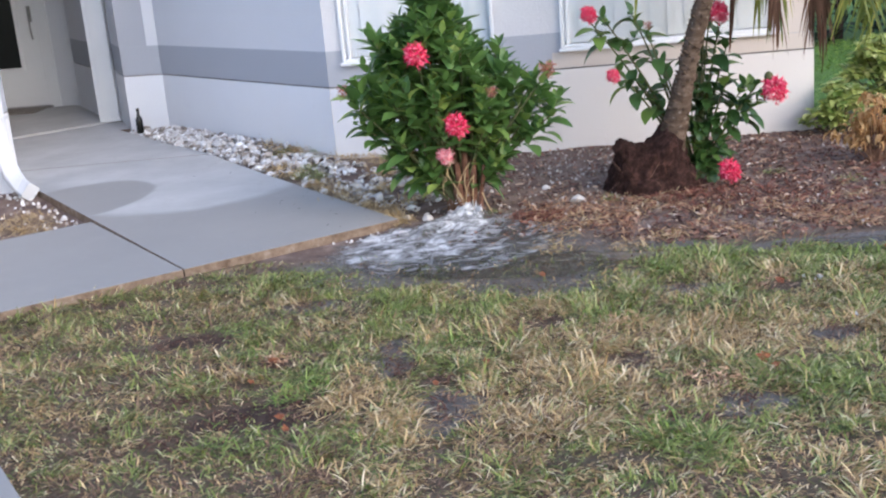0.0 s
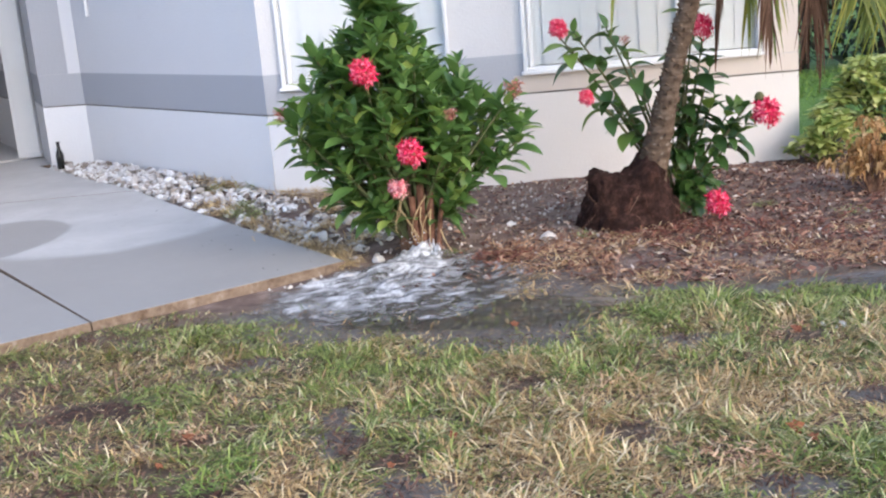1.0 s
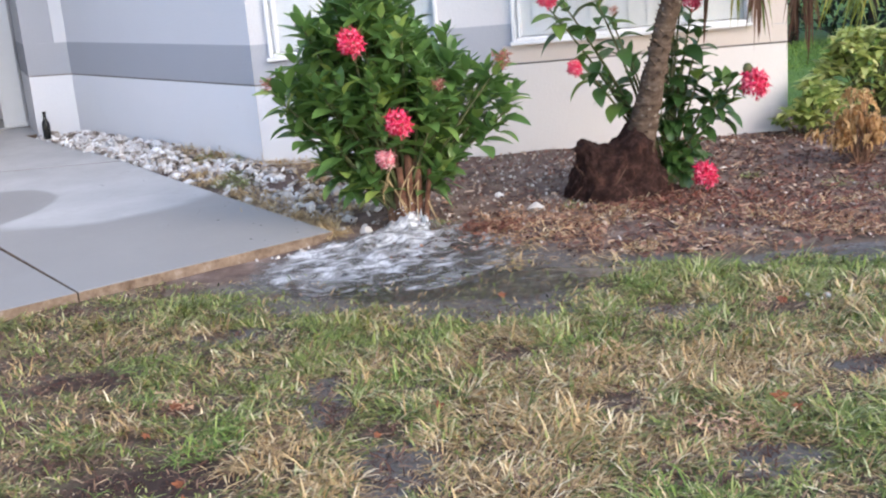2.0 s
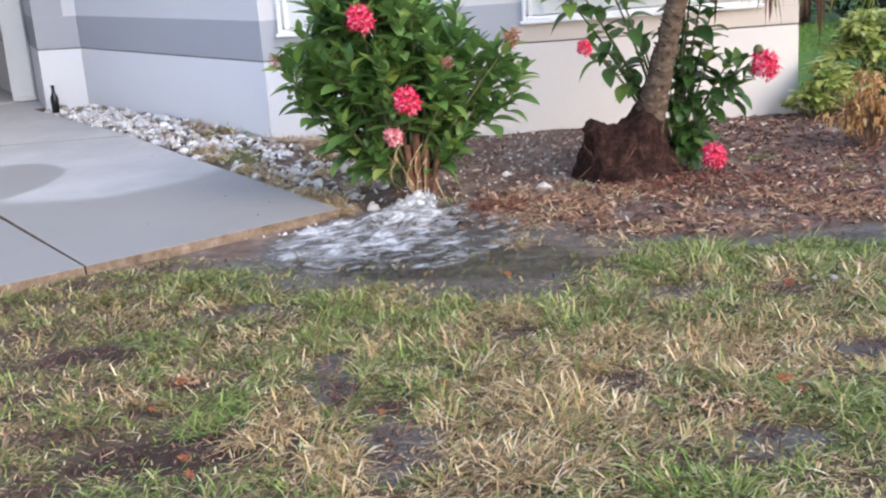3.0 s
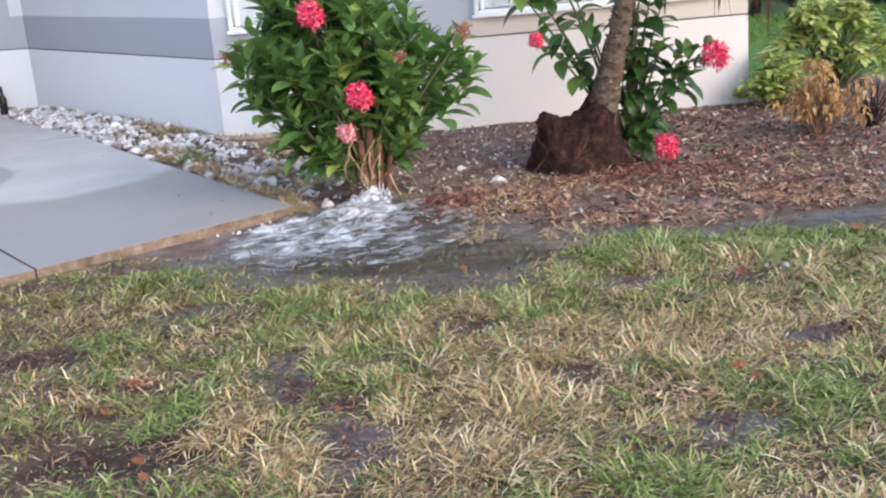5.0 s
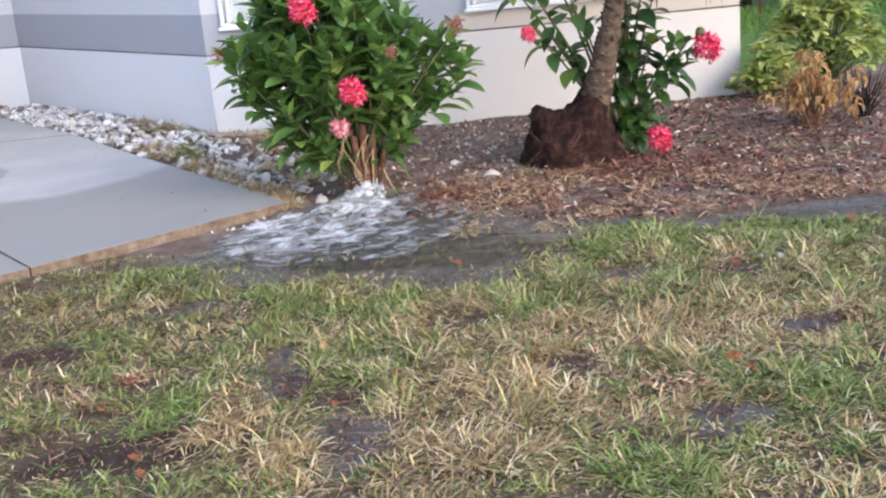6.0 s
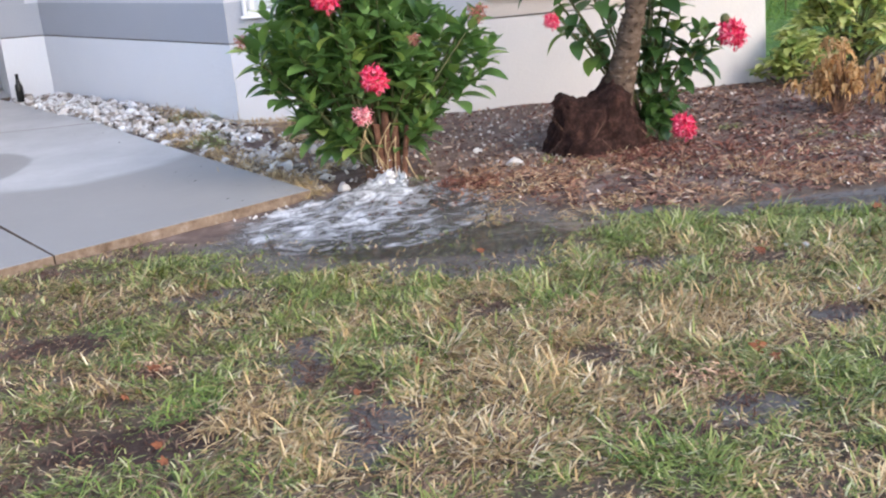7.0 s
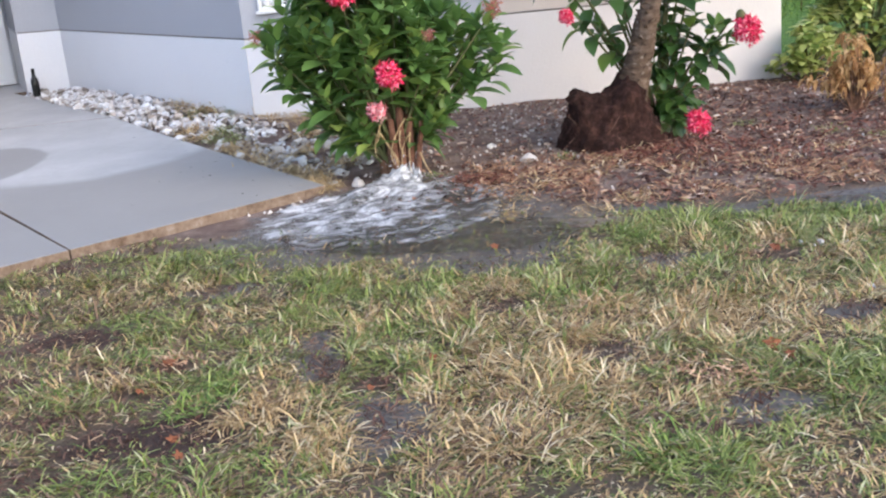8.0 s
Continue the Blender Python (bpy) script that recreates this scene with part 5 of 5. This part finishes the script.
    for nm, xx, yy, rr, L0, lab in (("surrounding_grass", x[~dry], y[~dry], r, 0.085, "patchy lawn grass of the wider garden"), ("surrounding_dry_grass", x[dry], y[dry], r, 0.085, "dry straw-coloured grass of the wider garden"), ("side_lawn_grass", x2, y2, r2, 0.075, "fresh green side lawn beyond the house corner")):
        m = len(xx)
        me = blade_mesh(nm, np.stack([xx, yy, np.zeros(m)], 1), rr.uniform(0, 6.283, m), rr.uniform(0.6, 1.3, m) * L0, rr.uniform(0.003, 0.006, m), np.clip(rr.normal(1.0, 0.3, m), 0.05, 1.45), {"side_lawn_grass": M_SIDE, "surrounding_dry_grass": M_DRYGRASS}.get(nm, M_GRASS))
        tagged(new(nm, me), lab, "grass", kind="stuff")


lawn()


def tufts(name, label, spots, material, seed, per=36, size=0.07, lift=0.012):
    """Loose tufts of grass at spots (x, y, spread)."""
    r = np.random.RandomState(seed)
    P, L = [], []
    for sx, sy, sp in spots:
        for i in range(int(per * 1.7)):
            x, y = sx + r.normal(0, sp), sy + r.normal(0, sp)
            P.append((x, y, ground_z(x, y) + lift))
            L.append(size * r.uniform(0.5, 1.3))
    m = len(P)
    me = blade_mesh(name, np.array(P), r.uniform(0, 6.283, m), np.array(L), r.uniform(0.0014, 0.0032, m), np.clip(r.normal(1.15, 0.28, m), 0.3, 1.5), material)
    tagged(new(name, me), label, "grass", kind="stuff")


def strip_point(a, b):
    p = CORNER + U * a + V * b
    return p.x, p.y


DRY_SPOTS = ((2.66, -0.51, 0.09), (2.5, -0.55, 0.08), (2.32, -0.72, 0.10), (2.1, -0.70, 0.08), (1.04, -0.14, 0.09), (0.85, -0.13, 0.08), (1.25, -0.15, 0.08), (1.74, -0.74, 0.12), (1.55, -0.80, 0.10), (1.95, -0.72, 0.08), (0.19, -0.06, 0.06), (0.32, -0.08, 0.07), (0.05, -0.03, 0.05), (0.45, -0.14, 0.07), (0.62, -0.12, 0.06), (3.2, -0.62, 0.06), (2.9, -0.5, 0.07), (1.9, -0.18, 0.06), (2.15, -0.20, 0.06), (1.45, -0.16, 0.05), (0.9, -0.42, 0.06), (0.5, -0.42, 0.06), (1.2, -0.62, 0.07))
GREEN_SPOTS = ((1.74, -0.22, 0.07), (1.60, -0.28, 0.06), (2.55, -0.45, 0.06), (2.25, -0.60, 0.05), (1.9, -0.34, 0.05))
tufts("stone_strip_dry_grass", "dry grass tufts among the white stones", [(*strip_point(a, b), w) for a, b, w in DRY_SPOTS], M_DRYGRASS, 71, 125, 0.075, 0.022)
tufts("stone_strip_green_grass", "green grass tufts among the white stones", [(*strip_point(a, b), w) for a, b, w in GREEN_SPOTS], M_GRASS, 72, 70, 0.07, 0.022)
tufts("bed_dry_grass", "straw-coloured grass tufts along the mulch edge", [(0.45, 5.55, 0.09), (0.62, 5.75, 0.08), (0.95, 5.9, 0.08), (1.2, 6.2, 0.06), (1.0, 6.15, 0.05), (1.35, 5.75, 0.1), (1.75, 5.75, 0.1), (2.0, 5.55, 0.12), (2.4, 5.5, 0.12), (2.2, 5.9, 0.06), (0.35, 5.3, 0.06), (0.75, 5.2, 0.08), (1.0, 5.35, 0.07), (1.5, 5.35, 0.1)], M_DRYGRASS, 73, 46, 0.065)
tufts("lawn_weed_tufts", "vivid green upright tufts in the thin lawn", [(-0.74, 3.58, 0.06), (-0.68, 3.46, 0.05), (-0.80, 3.38, 0.05), (-1.15, 4.19, 0.07), (-1.10, 5.02, 0.09), (-0.90, 4.95, 0.08), (-0.95, 2.94, 0.10), (-0.60, 2.92, 0.07), (0.53, 4.02, 0.06), (0.62, 4.00, 0.05), (0.45, 4.08, 0.04), (0.40, 4.30, 0.05), (0.68, 2.74, 0.08), (0.56, 2.80, 0.05), (1.24, 3.17, 0.09), (1.05, 4.95, 0.07), (1.20, 4.98, 0.08), (1.33, 4.90, 0.08), (1.20, 4.78, 0.07), (1.60, 4.84, 0.08), (1.80, 4.80, 0.09), (1.95, 4.70, 0.08), (0.85, 4.70, 0.06), (-1.25, 3.55, 0.06), (-1.05, 3.85, 0.06), (-0.15, 3.90, 0.05), (0.02, 4.35, 0.06), (-0.45, 4.40, 0.06)], M_VIVID, 76, 44, 0.085)
tufts("lawn_straw_clumps", "golden dry clumps standing in the lawn", [(-0.58, 3.36, 0.06), (-0.50, 3.26, 0.05), (-0.62, 3.24, 0.04), (-0.38, 3.10, 0.05), (-0.30, 2.95, 0.05), (0.14, 2.96, 0.06), (0.06, 3.04, 0.05), (0.22, 2.90, 0.05), (0.30, 3.40, 0.08), (0.22, 3.54, 0.06), (0.38, 3.30, 0.07), (0.16, 3.42, 0.06), (0.55, 3.88, 0.06), (0.62, 3.94, 0.04), (0.76, 3.76, 0.07), (0.90, 3.70, 0.08), (1.05, 3.66, 0.07), (0.98, 3.52, 0.07), (-0.26, 3.98, 0.05), (0.05, 3.96, 0.05), (0.30, 4.20, 0.05), (-1.0, 4.55, 0.05), (-1.35, 4.55, 0.06), (-1.1, 3.62, 0.04)], M_DRYGRASS, 78, 40, 0.095)
tufts("bed_green_grass", "small green weeds in the mulch", [(0.78, 6.25, 0.04), (0.05, 6.12, 0.03), (2.5, 6.1, 0.06), (2.75, 5.8, 0.07), (1.9, 6.6, 0.04), (2.75, 7.0, 0.08), (2.3, 6.3, 0.05)], M_GRASS, 74, 34, 0.05)
tufts("left_bed_dry_grass", "dry straw and grass beside the downspout", [(*strip_point(a, b), 0.10) for a, b in ((2.0, 1.75), (2.3, 2.0), (1.95, 2.3), (2.4, 1.7), (2.7, 2.2), (2.1, 2.7), (2.6, 2.6))], M_DRYGRASS, 75, 190, 0.075)

# ---- mulch, litter and fallen leaves ----
M_MULCH = mat("mulch_chip", lambda k: (k.ramp(k.island(), [(0.0, (0.050, 0.024, 0.019)), (0.4, (0.155, 0.073, 0.054)), (0.75, (0.30, 0.16, 0.115)), (0.92, (0.52, 0.35, 0.23)), (1.0, (0.68, 0.60, 0.52))]), k.noise(60, 4), 0.5, 0.006, None), 0.95, 0.15)
M_LITTER = mat("straw_litter", lambda k: (k.ramp(k.island(), [(0.0, (0.17, 0.072, 0.045)), (0.45, (0.36, 0.18, 0.105)), (0.8, (0.50, 0.31, 0.18)), (1.0, (0.66, 0.48, 0.29))]), None, 0, 0, None), 0.9, 0.15)
M_FALLEN = mat("fallen_leaf", lambda k: (k.ramp(k.obj_random(), [(0.0, (0.13, 0.045, 0.024)), (1.0, (0.21, 0.08, 0.038))]), k.noise(50, 4), 0.4, 0.006, None), 0.75, 0.2)


def chips(name, label, n, region, lmin, lmax, wmin, wmax, material, seed, category="mulch", lift=0.012):
    r = random.Random(seed)
    verts, faces = [], []
    while len(faces) < n:
        x, y = region(r)
        if x is None:
            continue
        l, w = r.uniform(lmin, lmax), r.uniform(wmin, wmax)
        m = Matrix.Translation((x, y, ground_z(x, y) + r.uniform(0.002, lift))) @ Euler((r.gauss(0, 0.35), r.gauss(0, 0.25), r.uniform(0, 6.283))).to_matrix().to_4x4()
        k = len(verts)
        bow = r.uniform(-0.15, 0.25) * l
        for p in ((-l / 2, -w / 2, 0), (-l / 2, w / 2, 0), (0, w / 2 * 1.2, bow), (0, -w / 2 * 1.2, bow), (l / 2, w / 3, 0), (l / 2, -w / 3, 0)):
            verts.append(m @ Vector(p))
        faces += [(k, k + 3, k + 2, k + 1), (k + 3, k + 5, k + 4, k + 2)]
    tagged(new(name, mesh_from(name, verts, faces, material)), label, category, kind="stuff")


def bed_region(r):
    x, y = r.uniform(-0.25, 4.2), r.uniform(5.2, 7.97)
    if x < 0.95 and y > 6.1 and r.random() < 0.65:
        return None, None
    if y < bed_line(x) - 0.15 + 0.2 * noise.noise((x * 3, y * 3, 0)) or (x > 2.4 and y > 8.2):
        return None, None
    return x, y


def edge_region(r):
    x = r.uniform(0.25, 3.2)
    y = bed_line(x) + r.gauss(0.32, 0.26)
    return (x, y) if noise.noise((x * 2.2, y * 2.2, 8)) > -0.15 else (None, None)


def lawn_region(r):
    y = r.uniform(1.8, 5.2)
    x = r.uniform(-0.6 * y, 0.6 * y)
    rx, ry = x - CORNER.x, y - CORNER.y
    if rx * U.x + ry * U.y > 0 and rx * V.x + ry * V.y > 0:
        return None, None
    return x, y


M_DARKTWIG = mat("dark_twig", lambda k: (k.ramp(k.island(), [(0.0, (0.035, 0.02, 0.016)), (1.0, (0.14, 0.085, 0.06))]), None, 0, 0, None), 0.9, 0.15)
chips("mulch", "dark reddish brown bark mulch over the bed", 20000, bed_region, 0.014, 0.062, 0.005, 0.016, M_MULCH, 81)
chips("straw_litter", "reddish straw and bark litter along the bed edge", 7000, edge_region, 0.03, 0.09, 0.002, 0.005, M_LITTER, 82, "litter", 0.02)


def red_region(r):
    cx, cy, sx, sy = r.choice(((1.35, 6.22, 0.20, 0.09), (1.55, 5.95, 0.30, 0.14), (2.0, 5.85, 0.40, 0.18), (2.4, 6.3, 0.45, 0.30), (1.1, 6.2, 0.16, 0.05), (0.3, 5.95, 0.08, 0.06)))
    return cx + r.gauss(0, sx), cy + r.gauss(0, sy)


M_RED = mat("red_mulch", lambda k: (k.ramp(k.island(), [(0.0, (0.07, 0.026, 0.020)), (0.5, (0.20, 0.078, 0.055)), (0.85, (0.32, 0.14, 0.095)), (1.0, (0.50, 0.33, 0.22))]), None, 0, 0, None), 0.9, 0.15)
chips("red_mulch", "maroon shredded bark mulch spread before the palm", 4200, red_region, 0.02, 0.08, 0.003, 0.009, M_RED, 86, "mulch", 0.024)
chips("bed_twigs", "thin dark twigs lying on the mulch", 160, lambda r: (r.uniform(0.9, 3.2), r.uniform(5.6, 7.6)), 0.12, 0.34, 0.004, 0.008, M_DARKTWIG, 87, "twigs", 0.03)


def patch_region(r):
    bx, by, rx, ry, k = r.choice(BARE)
    return bx + r.gauss(0, rx * 0.6), by + r.gauss(0, ry * 0.6)


M_DEAD = mat("dead_thatch", lambda k: (k.ramp(k.island(), [(0.0, (0.045, 0.024, 0.018)), (0.5, (0.115, 0.058, 0.042)), (0.85, (0.21, 0.118, 0.08)), (1.0, (0.40, 0.29, 0.19))]), None, 0, 0, None), 0.9, 0.2)
chips("dead_thatch", "maroon brown dead grass in the bare lawn patches", 3600, patch_region, 0.02, 0.065, 0.002, 0.005, M_DEAD, 84, "litter", 0.016)
chips("lawn_thatch", "dead brown thatch lying between the grass", 16000, lawn_region, 0.015, 0.050, 0.0015, 0.004, M_DEAD, 83, "litter", 0.012)


def tan_region(r):
    cx, cy, sx, sy = r.choice(((0.80, 3.25, 0.08, 0.05), (0.86, 3.18, 0.05, 0.04), (0.56, 3.92, 0.05, 0.06), (1.34, 4.33, 0.08, 0.06), (-0.93, 3.76, 0.04, 0.03)))
    return cx + r.gauss(0, sx), cy + r.gauss(0, sy)


M_TAN = mat("tan_clippings", lambda k: (k.ramp(k.island(), [(0.0, (0.24, 0.12, 0.075)), (0.5, (0.46, 0.27, 0.16)), (1.0, (0.70, 0.48, 0.31))]), None, 0, 0, None), 0.9, 0.15)
chips("tan_clippings", "curled pinkish tan clippings heaped on the lawn", 900, tan_region, 0.014, 0.045, 0.002, 0.005, M_TAN, 89, "litter", 0.05)


def fallen_leaf(x, y, size, turn, label):
    root = thing("fallen_leaf", label, "leaf", group="fallen leaves", at=(x, y, ground_z(x, y) + 0.028))
    r = random.Random(int(x * 1000))
    bm = bmesh.new()
    n = 11
    rim = []
    for i in range(n):
        a = 2 * math.pi * i / n
        rr = size * (0.55 + 0.45 * (i % 2)) * r.uniform(0.8, 1.15)
        rim.append(bm.verts.new((rr * math.cos(a), rr * 0.8 * math.sin(a), 0.25 * size * r.uniform(-0.4, 1.0))))
    c = bm.verts.new((0, 0, 0))
    for i in range(n):
        bm.faces.new((c, rim[i], rim[(i + 1) % n]))
    ob = part("blade", bm, M_FALLEN, root)
    ob.rotation_euler = (radians(38), radians(12), radians(turn * 0.2))


for x, y, size, turn in ((1.06, 3.38, 0.040, 20), (1.09, 3.30, 0.024, 80), (-0.02, 3.55, 0.024, 140), (1.36, 4.31, 0.032, 60), (0.28, 4.72, 0.024, 33), (-0.80, 3.12, 0.028, 200), (2.01, 4.75, 0.034, 120), (-0.22, 3.35, 0.018, 10), (-0.93, 3.74, 0.030, 60), (-0.76, 3.00, 0.024, 160), (-0.98, 3.50, 0.022, 300)):
    fallen_leaf(x, y, size, turn, "crumpled reddish brown leaf lying on the lawn")

def slab_specks():
    r = random.Random(88)
    root = thing("leaf_debris", "tiny dark leaf bits scattered on the concrete walk", "debris", kind="stuff")
    verts, faces = [], []
    for i in range(46):
        x, y = on_walk(r.uniform(0.05, 3.0), abs(r.gauss(0, 0.45)))
        z, l = walk_z(x, y) + 0.004, r.uniform(0.004, 0.014)
        a = r.uniform(0, 6.283)
        k = len(verts)
        for da, rr in ((0, 1), (1.3, 0.5), (3.1, 0.9), (4.4, 0.4)):
            verts.append((x + l * rr * math.cos(a + da), y + l * rr * math.sin(a + da), z + r.uniform(0, 0.003)))
        faces.append((k, k + 1, k + 2, k + 3))
    part("debris_bits", mesh_from("debris_bits", verts, faces, M_TWIG), None, root)


slab_specks()

# ---- stones ----
M_STONE = mat("pale_stone", lambda k: (k.mix(k.ramp(k.noise(40, 5), [(0.4, 0.0), (0.8, 0.5)]), k.ramp(k.obj_random(), [(0.0, (0.24, 0.20, 0.17)), (0.3, (0.46, 0.41, 0.36)), (0.6, (0.64, 0.60, 0.57)), (1.0, (0.84, 0.83, 0.81))]), (0.33, 0.29, 0.24)), k.noise(60, 5), 0.5, 0.008, None), 0.85, 0.25)
M_STONE_J = mat("pale_stone_mass", lambda k: (k.mix(k.ramp(k.noise(40, 5), [(0.4, 0.0), (0.75, 0.55)]), k.ramp(k.island(), [(0.0, (0.17, 0.14, 0.12)), (0.25, (0.42, 0.37, 0.33)), (0.55, (0.62, 0.59, 0.57)), (1.0, (0.86, 0.86, 0.86))]), (0.33, 0.29, 0.25)), k.noise(60, 5), 0.5, 0.008, None), 0.85, 0.25)


M_GRAVEL = mat("muddy_gravel", lambda k: (k.ramp(k.island(), [(0.0, (0.14, 0.10, 0.075)), (0.6, (0.30, 0.24, 0.20)), (1.0, (0.58, 0.53, 0.48))]), k.noise(60, 5), 0.5, 0.008, None), 0.85, 0.25)


def stone_mesh(seed):
    r = random.Random(seed)
    bm = bmesh.new()
    bmesh.ops.create_icosphere(bm, subdivisions=1, radius=1.0)
    for v in bm.verts:
        v.co *= r.uniform(0.58, 1.2)
    bmesh.ops.bevel(bm, geom=bm.verts[:], offset=0.22, affect="VERTICES")
    return bm_mesh("stone", bm, M_STONE)


STONES = [stone_mesh(100 + i) for i in range(7)]
WALL_D = (OUT - INN).normalized()
WALL_N = Vector((WALL_D.y, -WALL_D.x))


def in_strip(x, y):
    """Between the walk and the house wall."""
    rx, ry = x - CORNER.x, y - CORNER.y
    a, b = rx * U.x + ry * U.y, rx * V.x + ry * V.y
    if b > (-0.03 if a < 0.3 or a > 3.9 else -0.10) or a < 0.05 or a > 5.6:
        return False
    p = Vector((x, y))
    if (p - OUT).dot(WALL_N) < 0.03 and a > 1.3:
        return False
    return not (y > 7.95 and x > -1.2)


def stone_border():
    r = random.Random(91)
    root = thing("stone_border", "bed of loose white and grey stones between walk and house", "stones")
    items = []
    while len(items) < 2300:
        x, y = r.uniform(-3.6, 0.0), r.uniform(5.9, 10.3)
        if not in_strip(x, y):
            continue
        rx, ry = x - CORNER.x, y - CORNER.y
        a, b = rx * U.x + ry * U.y, rx * V.x + ry * V.y
        dense = min(1.0, 0.07 + 0.20 * a) if a < 3.0 else 1.0
        if a < 2.6 and noise.noise((x * 4, y * 4, 2)) > 0.1:
            dense *= 0.4
        for ga, gb, gw in DRY_SPOTS + GREEN_SPOTS:
            if math.hypot(a - ga, b - gb) < gw * 1.25:
                dense *= 0.22
        if b < -0.95 or r.random() > dense:
            continue
        s = r.uniform(0.012, 0.029) * (1.5 if r.random() < 0.15 else 1.0)
        z = ground_z(x, y) + s * r.uniform(0.2, 0.8) + (0.02 if r.random() < 0.35 and a > 2.4 else 0)
        m = Matrix.Translation((x, y, z)) @ Euler((r.gauss(0, 0.5), r.gauss(0, 0.5), r.uniform(0, 6))).to_matrix().to_4x4() @ Matrix.Diagonal((s * r.uniform(0.9, 1.7), s, s * r.uniform(0.38, 0.75), 1))
        items.append((r.choice(STONES), m))
    items.sort(key=lambda it: it[1].translation.y)
    for me, m in items[:300]:
        part("stone", me, None, root).matrix_basis = m
    tagged(part("stone_mass", join_copies("stone_mass", items[300:], M_STONE_J), None, root), kind="stuff")
    for p in root.children:
        if p.name.startswith("stone_mass"):
            p.data.polygons.foreach_set("use_smooth", [False] * len(p.data.polygons))


stone_border()


def loose_stones(name, label, n, place, smin, smax, seed):
    r = random.Random(seed)
    items = []
    while len(items) < n:
        x, y = place(r)
        if x is None:
            continue
        s = r.uniform(smin, smax)
        items.append((r.choice(STONES), Matrix.Translation((x, y, ground_z(x, y) + s * 0.4)) @ Euler((r.uniform(0, 6), r.uniform(0, 6), r.uniform(0, 6))).to_matrix().to_4x4() @ Matrix.Diagonal((s * 1.3, s, s * 0.7, 1))))
    me = join_copies(name, items, M_GRAVEL if name in ("gravel", "scattered_pebbles") else M_STONE_J)
    me.polygons.foreach_set("use_smooth", [False] * len(me.polygons))
    tagged(new(name, me), label, "stones", kind="stuff")


def gravel_place(r):
    x, y = r.uniform(-0.3, 1.6), r.uniform(6.15, 7.95)
    return (x, y) if r.random() < math.exp(-((x - 0.5) / 0.7) ** 2) else (None, None)


def bed_place(r):
    x, y = r.uniform(0.9, 3.2), r.uniform(5.6, 7.9)
    return x, y


def left_place(r):
    a, b = r.uniform(1.75, 3.4), r.uniform(1.44, 2.2)
    return strip_point(a, b) if r.random() < math.exp(-(b - 1.44) * 3) else (None, None)


def slab_edge_place(r):
    a, b = -r.uniform(0.02, 0.10), r.uniform(-0.1, 0.5)
    return strip_point(a, b)


loose_stones("gravel", "grey gravel scattered in the soil behind the shrub", 750, gravel_place, 0.005, 0.015, 95)
loose_stones("scattered_pebbles", "small pale pebbles in the mulch", 90, bed_place, 0.006, 0.014, 96)
loose_stones("walk_side_stones", "white stones beside the concrete walk", 75, left_place, 0.010, 0.024, 97)
loose_stones("slab_edge_stones", "pale pebbles lying along the slab edge", 14, slab_edge_place, 0.006, 0.013, 98)


def single_stone(x, y, size, label):
    ob = new("stone", STONES[int(x * 10) % 7])
    ob.matrix_basis = Matrix.Translation((x, y, ground_z(x, y) + size * 0.3)) @ Euler((0.3, 0.2, x)).to_matrix().to_4x4() @ Matrix.Diagonal((size * 1.5, size, size * 0.7, 1))
    tagged(ob, label, "stone", group="single stones")


for x, y, size, lab in ((0.60, 6.30, 0.045, "pale grey stone half sunk in the soil"), (-0.36, 6.12, 0.035, "white stone by the shrub's foot"), (1.56, 3.85, 0.018, "small white stone on the lawn"), (1.57, 4.39, 0.022, "small white stone on the lawn"), (1.62, 4.36, 0.016, "small white stone on the lawn"), (1.5, 4.42, 0.015, "small white stone on the lawn"), (-0.50, 5.88, 0.022, "white pebble at the slab corner"), (0.42, 6.75, 0.03, "grey stone in the soil")):
    single_stone(x, y, size, lab)

rng_bits = random.Random(99)
for i in range(11):
    single_stone(1.58 + rng_bits.gauss(0, 0.08), 4.40 + rng_bits.gauss(0, 0.04), rng_bits.uniform(0.006, 0.013), "small white stone on the lawn")
